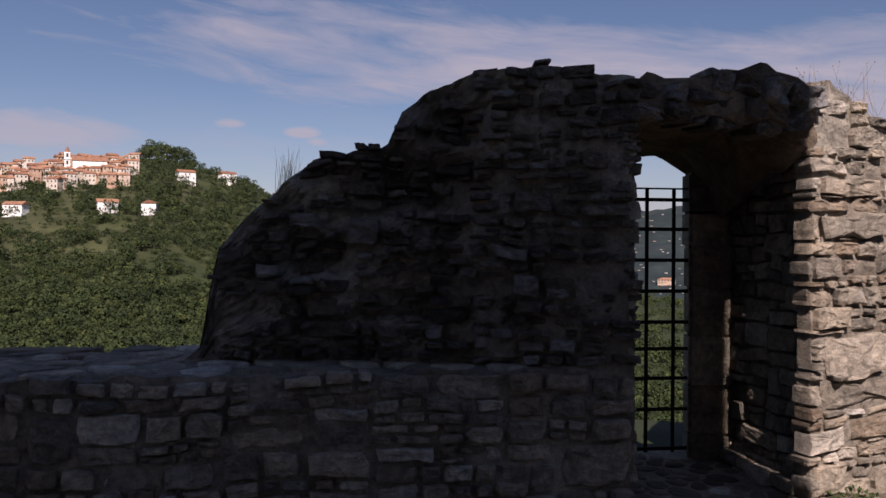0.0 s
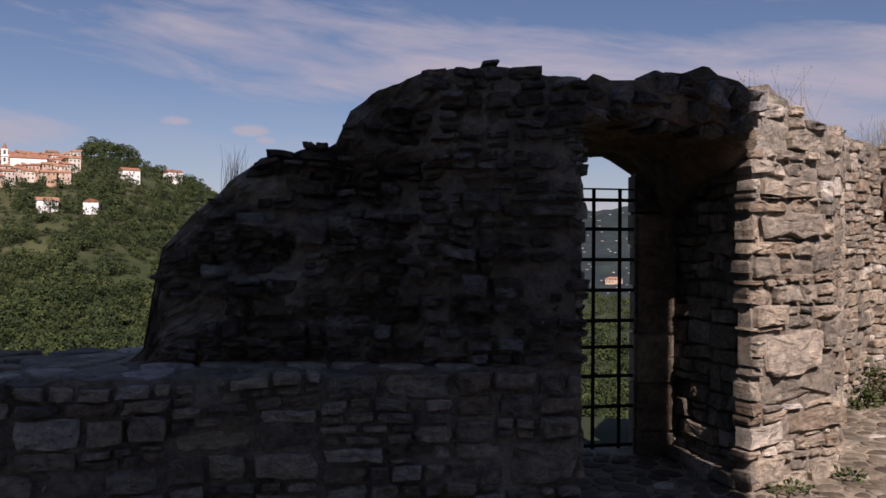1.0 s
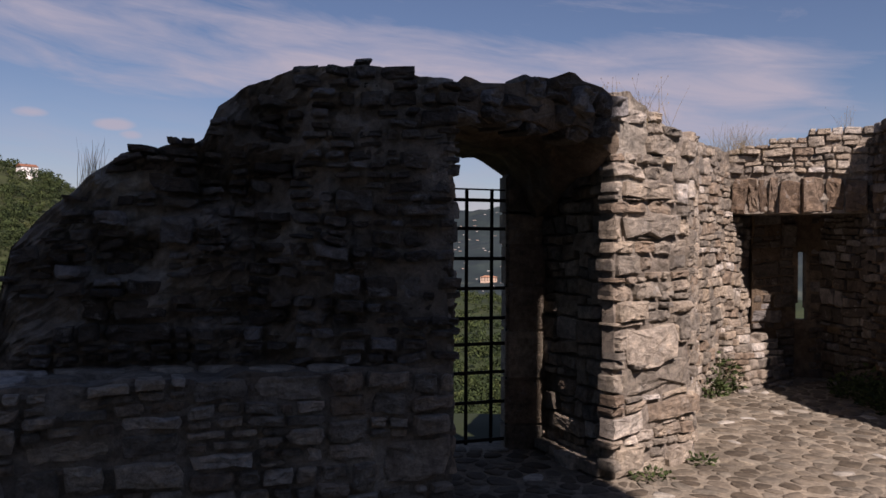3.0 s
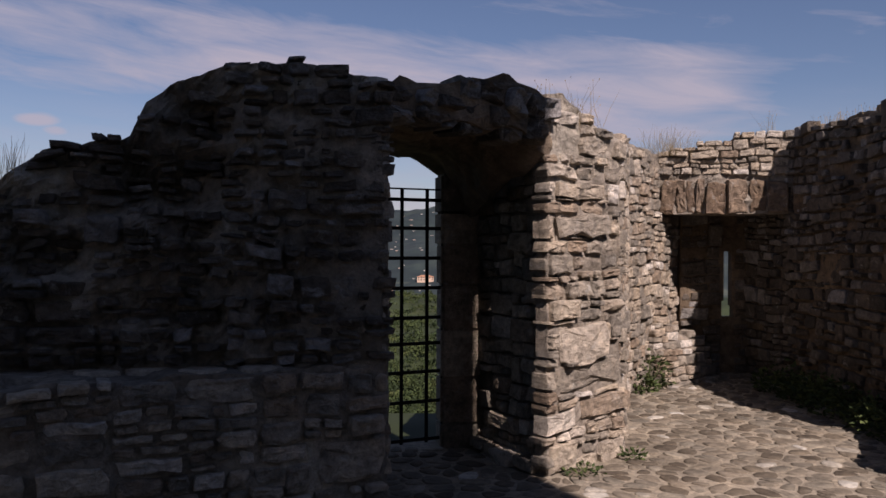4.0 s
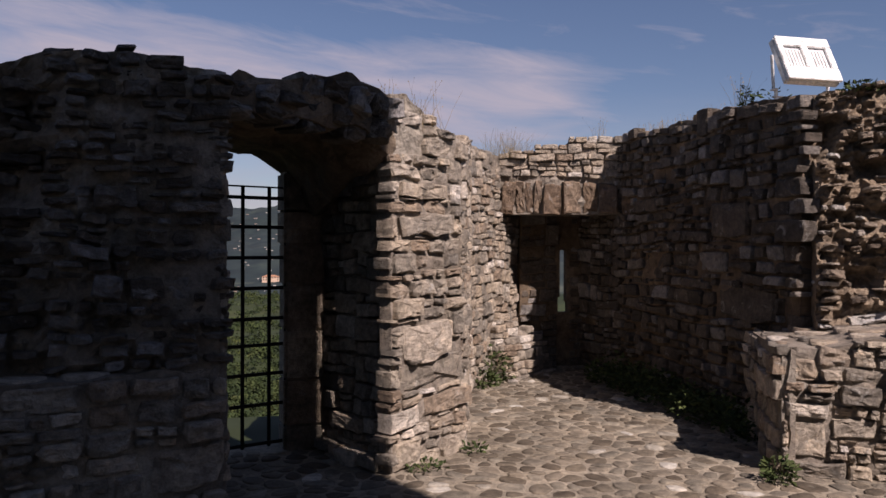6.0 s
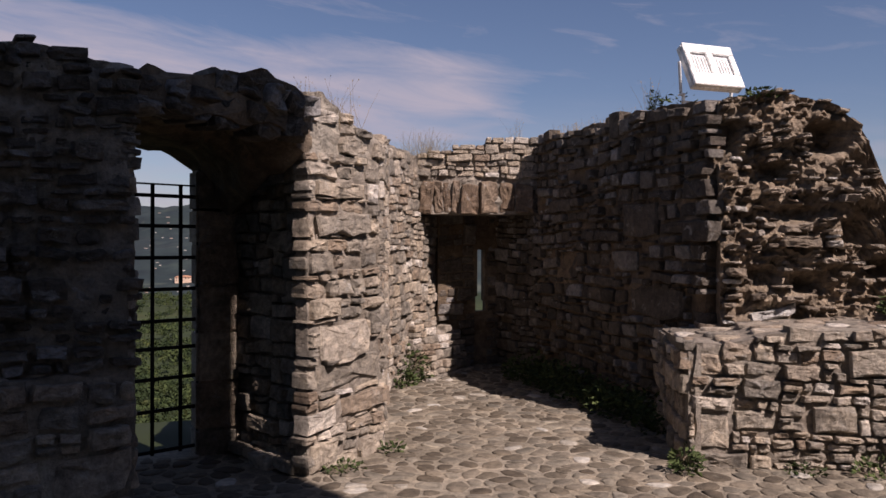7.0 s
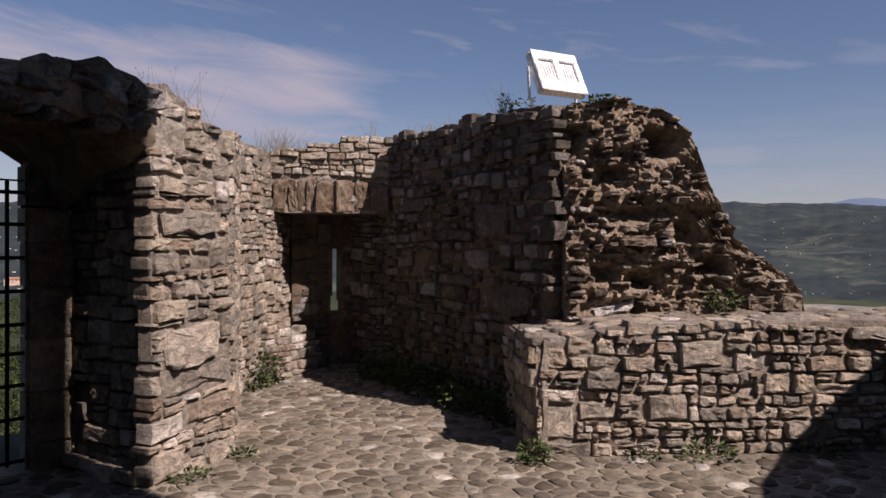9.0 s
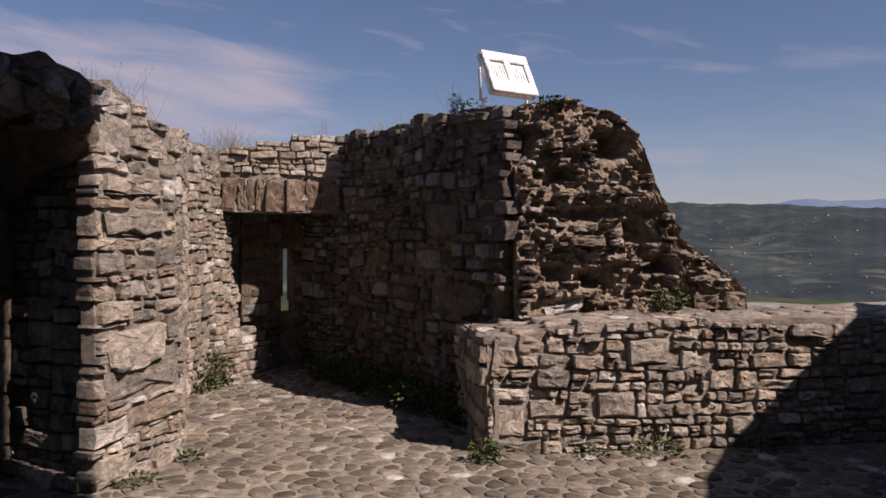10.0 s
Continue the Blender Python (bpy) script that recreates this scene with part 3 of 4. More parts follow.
# unseen wall, added to cut the sky light on the long wall
WEST = Face((-5.2, -2.6), (-5.2, 2.4))
tagged(wall_core("wall_west", WEST, 0.8, const(3.6), const(-0.4), relief=0.05, step=0.4, seed=18, mat=STONE), "unseen rubble wall closing and shading the court", "wall", kind="structure")

# footing of the back wall, stepping out over the floor
TF = Face((4.880, 7.380), (5.800, 7.790))
tf_top = lerp_profile([(0, 0.56), (0.3, 0.76), (0.55, 0.68), (0.8, 0.54), (1.01, 0.44)])
footing = tagged(wall_core("wall_footing", TF, 0.6, lambda u: tf_top(u) - 0.10, const(-0.1), relief=0.04, seed=16, lean=lambda u, z: -0.42 * max(0, z)), "battered footing of the back wall in small stones", "wall", kind="structure")


# ---- vault over the doorway ----
vault_line = Face((0.953, 3.946), (2.326, 4.815))
vault_top = lerp_profile([(0, 2.30), (0.06, 2.34), (0.3, 2.41), (0.55, 2.44), (0.75, 2.50), (1.0, 2.56), (1.25, 2.57), (1.5, 2.55), (1.62, 2.50)])


def vault():
    rings = []
    for k in range(13):
        w = k / 12
        lx, ly = 0.944 + 0.192 * w, 3.986 + 1.929 * w
        rx, ry = 2.295 + -0.206 * min(1, w * 2.5), 4.826 + 1.127 * w
        ring = []
        for i in range(19):
            s = i / 18
            right = 0.42 * max(0, 1 - 1.3 * w) * max(0, s - 0.6) / 0.4
            ring.append((lx + (rx - lx) * s, ly + (ry - ly) * s, max(1.72, 2.19 - 0.19 * (max(0.0, s - 0.52) / 0.26) ** 2) + right))
        for i in range(19):
            s = 1 - i / 18
            ring.append((lx + (rx - lx) * s, ly + (ry - ly) * s, vault_top(s * vault_line.len) - 0.03))
        rings.append(ring)
    return rough_solid("wall_vault", rings, SHADED_CORE, amp=0.06, freq=5.0, seed=3.0)


vault_ob = tagged(vault(), "dark rough rubble vault over the doorway", "wall", kind="structure")


# ---- iron gate in the doorway ----
def make_gate():
    g = tagged(new("iron_gate"), "black wrought-iron grille gate closed in the doorway", "gate")
    g.location = (1.115, 5.685, 0.0)
    d = Vector((0.74, 0.09, 0)).normalized()
    turn = Matrix((d, Vector((-d.y, d.x, 0)), Vector((0, 0, 1)))).transposed().to_4x4()
    for k in range(5):
        bm = bmesh.new()
        box(bm, (0.026, 0.014, 1.88), turn @ Matrix.Translation((0.01 + 0.2 * k - (0.07 if k == 4 else 0), 0, 0.98)), 0.003)
        part("upright_bar", bm, IRON, g)
    for z in (0.07, 0.35, 0.57, 0.78, 0.97, 1.19, 1.41, 1.63, 1.84):
        bm = bmesh.new()
        box(bm, (0.75, 0.012, 0.026), turn @ Matrix.Translation((0.365, -0.014, z)), 0.003)
        part("cross_bar", bm, IRON, g)
    bm = bmesh.new()
    box(bm, (0.75, 0.014, 0.012), turn @ Matrix.Translation((0.365, 0, 1.92)), 0.002)
    part("top_bar", bm, IRON, g)
    return g


make_gate()


def make_jamb():
    """Dressed blocks, one on another, that the gate shuts against."""
    j = tagged(new("door_1"), "dressed stone jamb of the doorway", "door jamb", kind="structure")
    j.location = (1.975, 5.774, 0)
    rng = random.Random(5)
    z = -0.02
    for h in (0.20, 0.34, 0.36, 0.33, 0.30):
        bm = bmesh.new()
        box(bm, (0.30, 0.22, h + 0.02), Matrix.Translation((rng.uniform(-0.006, 0.006), 0.02, z + h / 2)) @ Matrix.Rotation(radians(-6), 4, "Z"), 0.022)
        part("stone", bm, STONE, j)
        z += h
    for h in (0.24, 0.28):
        bm = bmesh.new()
        box(bm, (0.30, 0.20, h + 0.02), Matrix.Translation((0.0, 0.05, z + h / 2)), 0.02)
        part("stone", bm, STONE, j)
        z += h


make_jamb()


# ---- floodlight on the wall top ----
def make_floodlight():
    f = tagged(new("floodlight"), "white metal floodlight on a bracket on the wall top", "floodlight")
    f.location = (6.142, 4.669, 2.735)
    d = Vector((0.970, -0.242, 0)).normalized()
    back = Vector((d.y, -d.x, 0))
    turn = Matrix((d, -back, Vector((0, 0, 1)))).transposed().to_4x4()
    lean = turn @ Matrix.Translation((0.02, 0, 0.40)) @ Matrix.Rotation(radians(-27), 4, "X")
    W, H = 0.54, 0.46
    bm = bmesh.new()
    box(bm, (W, 0.07, H), lean @ Matrix.Translation((0, 0.05, 0)), 0.012)
    part("housing", bm, PAINT, f)
    for nm, w, h, x, z in (("frame_top", W, 0.10, 0, 0.18), ("frame_bottom", W, 0.13, 0, -0.165), ("frame_side", 0.055, 0.228, -0.2425, 0.0145), ("frame_side", 0.055, 0.228, 0.2425, 0.0145), ("frame_middle", 0.07, 0.228, -0.005, 0.0145)):
        bm = bmesh.new()
        box(bm, (w, 0.03, h), lean @ Matrix.Translation((x, -0.004, z)), 0.006)
        part(nm, bm, PAINT, f)
    for k in range(10):
        x = -0.185 + 0.033 * (k % 5) + (0.235 if k > 4 else 0)
        bm = bmesh.new()
        box(bm, (0.016, 0.012, 0.20), lean @ Matrix.Translation((x, 0.006, 0.0)), 0.003)
        part("lamp_fin", bm, PAINT, f)
    bm = bmesh.new()
    box(bm, (0.43, 0.006, 0.228), lean @ Matrix.Translation((0, 0.013, 0.0145)))
    part("reflector", bm, GLASS, f)
    for sx in (-1, 1):
        bm = bmesh.new()
        box(bm, (0.012, 0.035, 0.30), turn @ Matrix.Translation((sx * 0.285, 0.06, 0.28)) @ Matrix.Rotation(radians(4 * sx), 4, "Y"), 0.003)
        box(bm, (0.05, 0.05, 0.012), turn @ Matrix.Translation((sx * 0.27, 0.06, 0.13)), 0.003)
        part("bracket", bm, PAINT, f)
    bm = bmesh.new()
    box(bm, (0.56, 0.04, 0.012), turn @ Matrix.Translation((0, 0.06, 0.07)), 0.003)
    for sx in (-1, 1):
        box(bm, (0.02, 0.03, 0.19), turn @ Matrix.Translation((sx * 0.25, 0.06, 0.05)), 0.003)
    part("base", bm, PAINT, f)
    bm = bmesh.new()
    bmesh.ops.create_uvsphere(bm, u_segments=10, v_segments=6, radius=0.018, matrix=turn @ Matrix.Translation((-0.07, -0.02, 0.19)))
    part("knob", bm, PAINT, f, smooth=True)


make_floodlight()


# ---- plants ----
def leaf_mesh(rng, n, radius, height, size, droop=0.4, narrow=0.5):
    verts, faces = [], []
    for _ in range(n):
        a, r = rng.uniform(0, 2 * math.pi), radius * math.sqrt(rng.random())
        z = height * rng.random() * (1 - 0.5 * r / radius)
        c = Vector((r * math.cos(a), r * math.sin(a), z))
        d = Vector((math.cos(a) + rng.uniform(-0.8, 0.8), math.sin(a) + rng.uniform(-0.8, 0.8), rng.uniform(-droop, 0.9))).normalized()
        s = d.cross(Vector((rng.uniform(-1, 1), rng.uniform(-1, 1), rng.uniform(-1, 1)))).normalized()
        L = size * rng.uniform(0.6, 1.3)
        k = len(verts)
        up = d.cross(s) * L * 0.12
        verts += [c, c + d * L * 0.5 + s * L * narrow * 0.5 + up, c + d * L, c + d * L * 0.5 - s * L * narrow * 0.5 + up]
        faces += [(k, k + 1, k + 2), (k, k + 2, k + 3)]
    return verts, faces


def stalks(rng, n, radius, height, head=0.0, width=0.0013, spread=0.25):
    verts, faces = [], []
    for _ in range(n):
        a, r = rng.uniform(0, 2 * math.pi), radius * rng.random()
        p = Vector((r * math.cos(a), r * math.sin(a), -0.03))
        lean = Vector((rng.gauss(0, spread), rng.gauss(0, spread), 1)).normalized()
        h = height * rng.uniform(0.4, 1.0)
        s = Vector((rng.uniform(-1, 1), rng.uniform(-1, 1), 0)).normalized() * width
        bend = Vector((rng.gauss(0, 0.15), rng.gauss(0, 0.15), 0)) * h
        pts = [p, p + lean * h * 0.5 + bend * 0.3, p + lean * h + bend]
        k = len(verts)
        for q, w in zip(pts, (1, 0.8, 0.4)):
            verts += [q - s * w, q + s * w]
        faces += [(k, k + 1, k + 3, k + 2), (k + 2, k + 3, k + 5, k + 4)]
        if head and rng.random() < 0.7:
            k, q = len(verts), pts[-1]
            for dx, dz in ((0, -1), (0.6, 0), (0, 1.3), (-0.6, 0)):
                verts.append(q + s.normalized() * dx * head + Vector((0, 0, dz * head)))
            faces.append((k, k + 1, k + 2, k + 3))
    return verts, faces


def weed(at, n, radius, height, size, seed, label="green leafy weed growing at the foot of the wall", narrow=0.5):
    rng = random.Random(seed)
    p = tagged(new("weed"), label, "weed")
    p.location = at
    v, f = leaf_mesh(rng, n, radius, height, size, narrow=narrow)
    tagged(mesh_object("leaves", v, f, WEED, p), kind="stuff")
    v, f = stalks(rng, max(4, n // 14), radius * 0.6, height, width=0.004)
    tagged(mesh_object("stem", v, f, WEED, p), kind="stuff")


def dry_tuft(at, n, radius, height, seed, head=0.006, spread=0.25, label="tuft of dry straw-coloured grass on the wall top"):
    p = tagged(new("grass_tuft"), label, "grass")
    p.location = at
    v, f = stalks(random.Random(seed), n, radius, height, head, spread=spread)
    tagged(mesh_object("dry_grass", v, f, STRAW, p), kind="stuff")


weed((4.701, 7.580, 0.0), 420, 0.26, 0.42, 0.07, 1)
weed((4.475, 7.305, 0.0), 160, 0.16, 0.2, 0.06, 2)
weed((2.526, 4.831, 0.0), 110, 0.14, 0.07, 0.04, 3, "low green weed at the foot of the pier")
weed((3.051, 5.051, 0.0), 60, 0.08, 0.08, 0.05, 13, "low green weed at the foot of the pier")
weed((4.388, 3.508, 0.0), 150, 0.09, 0.2, 0.05, 4)
weed((5.386, 2.740, 0.0), 150, 0.18, 0.15, 0.05, 5)
weed((5.015, 3.050, 0.0), 60, 0.12, 0.08, 0.045, 6)
weed((5.972, 2.243, 0.0), 80, 0.16, 0.10, 0.045, 16)
weed((6.195, 3.037, 1.0), 170, 0.14, 0.20, 0.05, 7, "small green plant on the ledge of the broken wall")
weed((5.72, 3.90, 2.66), 130, 0.13, 0.12, 0.05, 8, "small green plant on top of the broken wall")
weed((5.904, 5.096, 2.76), 80, 0.07, 0.24, 0.05, 9, "green and yellow sprig on the wall top", 0.3)
weed((5.864, 4.767, 2.72), 36, 0.16, 0.22, 0.06, 10, "sparse dark twig with small leaves on the wall top", 0.35)
dry_tuft((2.590, 5.040, 2.34), 46, 0.22, 0.34, 11)
dry_tuft((2.276, 4.896, 2.5), 16, 0.12, 0.16, 12)
dry_tuft((5.189, 7.909, 2.55), 340, 0.30, 0.38, 13, 0.004, 0.5, "dry twiggy shrub on the wall top")
dry_tuft((6.147, 7.405, 2.76), 30, 0.10, 0.30, 14)
dry_tuft((5.915, 5.146, 2.76), 60, 0.08, 0.34, 15)
dry_tuft((6.080, 6.349, 2.74), 90, 0.30, 0.14, 16)
dry_tuft((6.122, 5.843, 2.74), 90, 0.30, 0.14, 17)
dry_tuft((6.014, 5.494, 2.74), 70, 0.26, 0.16, 18)
dry_tuft((-0.715, 4.110, 1.80), 50, 0.07, 0.24, 19, 0.0, 0.15, "spiky dark grass on the broken wall")


def bank():
    """Low weeds in the shade along the foot of the long wall."""
    rng = random.Random(31)
    verts, faces = [], []
    for k in range(34):
        u = 0.15 + 3.0 * k / 33
        c = DW.at(u, 0.0, 0.16 + 0.10 * rng.random())
        v, f = leaf_mesh(rng, 90, 0.24, 0.22 + 0.16 * rng.random(), 0.06)
        o = len(verts)
        verts += [c + p for p in v]
        faces += [tuple(i + o for i in q) for q in f]
    tagged(mesh_object("weed_bank", verts, faces, WEED), "bank of low green weeds along the shaded wall", "weeds", kind="stuff")


bank()


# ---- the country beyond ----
# woods with some of the distance haze in their bluish base
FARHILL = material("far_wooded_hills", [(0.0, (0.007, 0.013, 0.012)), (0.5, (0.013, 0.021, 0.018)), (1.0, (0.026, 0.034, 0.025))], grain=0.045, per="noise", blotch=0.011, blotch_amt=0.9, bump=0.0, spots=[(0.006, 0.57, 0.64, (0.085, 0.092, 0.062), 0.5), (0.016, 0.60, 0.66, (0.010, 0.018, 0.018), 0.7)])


def far_height(az, s, foot, top, r0, r1):
    """Height of the far hills, s from their foot to their crest: folds and spurs run down to the valley."""
    r = r0 + (r1 - r0) * s
    x, y = r * math.sin(radians(az)), r * math.cos(radians(az))
    z = foot + (top - foot) * s ** 0.8 + (1 - abs(2 * s - 1)) * 34 * n1(az * 0.16, s * 2.2, r0 * 0.01)
    return z + math.sin(math.pi * s) * (30 * n1(x / 420, y / 420, 2) + 12 * n1(x / 150, y / 150, 5) + 4 * n1(x / 55, y / 55, 6))


def far_hills(name, r0, r1, foot, crest, az0, az1, label, haze_glow):
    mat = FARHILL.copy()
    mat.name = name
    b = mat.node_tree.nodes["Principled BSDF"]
    # blue emission stands in for the haze of distance
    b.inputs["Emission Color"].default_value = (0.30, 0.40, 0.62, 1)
    b.inputs["Emission Strength"].default_value = haze_glow
    n, rows = 700, 70
    verts, faces = [], []
    for i in range(n + 1):
        az = az0 + (az1 - az0) * i / n
        a = radians(az)
        top = crest(az)
        for j in range(rows + 1):
            s = j / rows
            r = r0 + (r1 - r0) * s
            z = far_height(az, s, foot, top, r0, r1)
            verts.append((r * math.sin(a), r * math.cos(a), z))
    w = rows + 1
    for i in range(n):
        for j in range(rows):
            k = i * w + j
            faces.append((k, k + w, k + w + 1, k + 1))
    return tagged(mesh_object(name, verts, faces, mat, smooth=True), label, "backdrop", kind="structure")


def crest_near(az):
    base = float(np.interp(az, [-10, 5, 12.4, 14.5, 17, 18.6, 25, 46, 59.6, 63.6, 67.6, 71.6, 75.6, 79.6, 110], [80, 120, 128, 132, 150, 134, 120, 136, 142, 150, 146, 140, 126, 118, 110]))
    return base + 9 * n1(az * 0.35, 3) + 4 * n1(az * 1.6, 7) + 1.5 * n1(az * 6, 9)


def crest_far(az):
    return float(np.interp(az, [-10, 61, 70.6, 72.6, 74.6, 78.6, 110], [150, 190, 218, 240, 224, 232, 190])) + 5 * n1(az * 0.9, 11)


far_hills("backdrop_hills", 820, 2900, -66, crest_near, -10, 115, "wooded hills across the valley, dark blue-green with painted haze", 0.020)
far_hills("backdrop_mountains", 3300, 4400, -60, crest_far, -10, 115, "mountains on the horizon, pale blue from painted haze", 0.34)


def on_hill(px, py):
    """Where the line at these angles meets the country: px, py as offsets of a 1400 long ruler from level and straight ahead."""
    a = math.atan(px / 1400.0) + radians(0.2)
    tan_e = py / math.hypot(1400.0, px)
    r = 60.0
    while r < 1100:
        x, y = r * math.sin(a), r * math.cos(a)
        if hill(x, y) > 1.5 + r * tan_e:
            return x, y, hill(x, y)
        r += 4.0
    return 860 * math.sin(a), 860 * math.cos(a), hill(860 * math.sin(a), 860 * math.cos(a))


def house(w, d, h, wall_mat, seed, roof_h=2.2, rows=2, gable=True):
    rng = random.Random(seed)
    ho = new("house")
    bm = bmesh.new()
    box(bm, (w, d, h + 6), Matrix.Translation((0, 0, h / 2 - 3)))
    part("wall", bm, wall_mat, ho)
    bm = bmesh.new()
    e = 0.5
    lo = [bm.verts.new(p) for p in ((-w / 2 - e, -d / 2 - e, h), (w / 2 + e, -d / 2 - e, h), (w / 2 + e, d / 2 + e, h), (-w / 2 - e, d / 2 + e, h))]
    run = 0 if gable else w * 0.28
    hi = [bm.verts.new((-w / 2 - e + run, 0, h + roof_h)), bm.verts.new((w / 2 + e - run, 0, h + roof_h))]
    bm.faces.new((lo[0], lo[1], hi[1], hi[0])), bm.faces.new((lo[2], lo[3], hi[0], hi[1]))
    bm.faces.new((lo[1], lo[2], hi[1])), bm.faces.new((lo[3], lo[0], hi[0])), bm.faces.new(lo[::-1])
    part("roof", bm, TILE, ho)
    n = max(2, int(w / 3))
    for r in range(rows):
        for k in range(n):
            if rng.random() < 0.15:
                continue
            bm = bmesh.new()
            box(bm, (1.0, 0.12, 1.5), Matrix.Translation((-w / 2 + w * (k + 0.5) / n, -d / 2 - 0.03, 1.6 + r * (h / rows))))
            part("window", bm, DARKWIN, ho)
    return ho


def make_village():
    rng = random.Random(77)
    kinds = [house(9, 8, 7, PLASTER, 1), house(7, 7, 9, PLASTER, 2, rows=3), house(11, 8, 6, PLASTER, 3, gable=False), house(7, 7, 6, PLASTER, 4)]
    for k in kinds:
        tagged(k, "plastered village house with terracotta roof", "house", "houses of the hill village")
    first = {id(k): True for k in kinds}

    def stand(k, px, py, turn, lift=0.0):
        x, y, z = on_hill(px, py)
        m = pose(x, y, z + lift, 0, 0, turn - math.degrees(math.atan2(x, y)))
        if first.pop(id(k), None):
            k.matrix_basis = m
            return k
        return copy_thing(k, m)

    for row, (py, lo, hi, n) in enumerate(((138, -770, -540, 17), (127, -800, -545, 21), (115, -790, -555, 19), (102, -700, -560, 9))):
        for i in range(n):
            px = lo + (hi - lo) * (i + rng.uniform(0.2, 0.8)) / n
            drop = max(0, (-640 - px)) * 0.12
            stand(rng.choice(kinds), px, py - drop + rng.uniform(-4, 4), rng.uniform(-35, 35), rng.uniform(0, 3))
    villa = tagged(house(14, 10, 6.5, WHITE, 9, 2.6), "white two-storey country house with low gabled roof", "house", "country houses on the hillside")
    first[id(villa)] = True
    for px, py, turn in ((-456, 112, 20), (-382, 112, 25), (-594, 56, 5), (-518, 56, 80), (-756, 52, -30), (-640, 120, 10)):
        stand(villa, px, py, turn)
    # church with its bell tower
    ch = tagged(new("church"), "white church with a slender bell tower", "church")
    x, y, z = on_hill(-625, 118)
    ch.location, ch.rotation_euler = (x, y, z), (0, 0, -math.atan2(x, y))
    bm = bmesh.new()
    box(bm, (26, 12, 20), Matrix.Translation((0, 0, 2)))
    part("wall", bm, WHITE, ch)
    bm = bmesh.new()
    vs = [bm.verts.new(p) for p in ((-13.6, -6.6, 12), (13.6, -6.6, 12), (13.6, 6.6, 12), (-13.6, 6.6, 12), (-13.6, 0, 16), (13.6, 0, 16))]
    for f in ((0, 1, 5, 4), (2, 3, 4, 5), (1, 2, 5), (3, 0, 4), (3, 2, 1, 0)):
        bm.faces.new([vs[i] for i in f])
    part("roof", bm, TILE, ch)
    bm = bmesh.new()
    box(bm, (4.4, 4.4, 27), Matrix.Translation((-17, 2, 5.5)))
    box(bm, (5.4, 5.4, 0.8), Matrix.Translation((-17, 2, 13.5)))
    tower = part("bell_tower", bm, WHITE, ch)
    bm = bmesh.new()
    bmesh.ops.create_cone(bm, segments=8, radius1=2.2, radius2=0.2, depth=5, cap_ends=True, matrix=Matrix.Translation((-17, 2, 21.5)))
    part("spire", bm, TILE, tower)
    for zz in (10.5, 16.5):
        bm = bmesh.new()
        box(bm, (1.6, 0.3, 3), Matrix.Translation((-17, -0.26, zz)))
        part("window", bm, DARKWIN, tower)


make_village()


def crown_parts(rng, n, rad):
    """Leaf clumps of one crown: small tilted leaves round several lobes."""
    lobes = [(rng.normal(0, 0.42, 3) * np.array((1, 1, 0.55)), rng.uniform(0.45, 0.75)) for _ in range(5)]
    pick = rng.integers(0, 5, n)
    cen = np.array([lobes[i][0] for i in pick])
    rr = np.array([lobes[i][1] for i in pick])
    d = rng.normal(0, 1, (n, 3))
    d /= np.linalg.norm(d, axis=1)[:, None]
    d[:, 2] = np.abs(d[:, 2]) * 0.9 - 0.25
    c = (cen + d * rr[:, None] * rng.uniform(0.75, 1.08, n)[:, None]) * rad
    nrm = d + rng.normal(0, 0.22, (n, 3))
    nrm /= np.linalg.norm(nrm, axis=1)[:, None]
    s = np.cross(nrm, rng.normal(0, 1, (n, 3)))
    s /= np.linalg.norm(s, axis=1)[:, None]
    t = np.cross(nrm, s)
    return c, s, t


def woodland(name, spots, seed, leaves, leaf, label, mat=LEAF):
    """Trees of a wood in one mesh: trunks and crowns of many leaf clumps."""
    rng = np.random.default_rng(seed)
    V, F, base = [], [], 0
    for x, y, z, rad, tall in spots:
        c, s, t = crown_parts(rng, leaves, rad)
        c = c + np.array((x, y, z + tall))
        L = leaf * rad * rng.uniform(0.7, 1.3, (leaves, 1))
        q = np.stack([c - s * L, c + t * L * 0.8, c + s * L, c - t * L * 0.8], 1).reshape(-1, 3)
        V.append(q)
        k = base + 4 * np.arange(leaves)[:, None] + np.arange(4)[None]
        F += k.tolist()
        base += 4 * leaves
        tr = 0.06 * rad
        V.append(np.array([(x - tr, y, z - 1), (x + tr, y, z - 1), (x, y + tr, z - 1), (x - tr * 0.5, y, z + tall), (x + tr * 0.5, y, z + tall), (x, y + tr * 0.5, z + tall)]))
        F += [[base, base + 1, base + 4, base + 3], [base + 1, base + 2, base + 5, base + 4], [base + 2, base, base + 3, base + 5]]
        base += 6
    ob = mesh_object(name, np.concatenate(V).tolist(), F, mat)
    return tagged(ob, label, "trees", kind="stuff")


def spots_on_hill(seed, n, az0, az1, r0, r1, rad, clear):
    rng = np.random.default_rng(seed)
    out = []
    for _ in range(n):
        az = rng.uniform(az0, az1)
        r = math.sqrt(rng.uniform(r0 * r0, r1 * r1)) if r1 < 200 else r0 * (r1 / r0) ** rng.uniform(0, 1)
        x, y = r * math.sin(radians(az)), r * math.cos(radians(az))
        if n1(x / 40, y / 40, 20) < clear:
            continue
        R = rng.uniform(*rad)
        out.append((x, y, hill(x, y), R, R * 0.75))
    return out


wood = spots_on_hill(1, 4600, -34, -8, 150, 880, (2.6, 6.4), -0.36)
wood += spots_on_hill(11, 1700, -34, -8, 330, 760, (1.8, 4.0), -0.9)
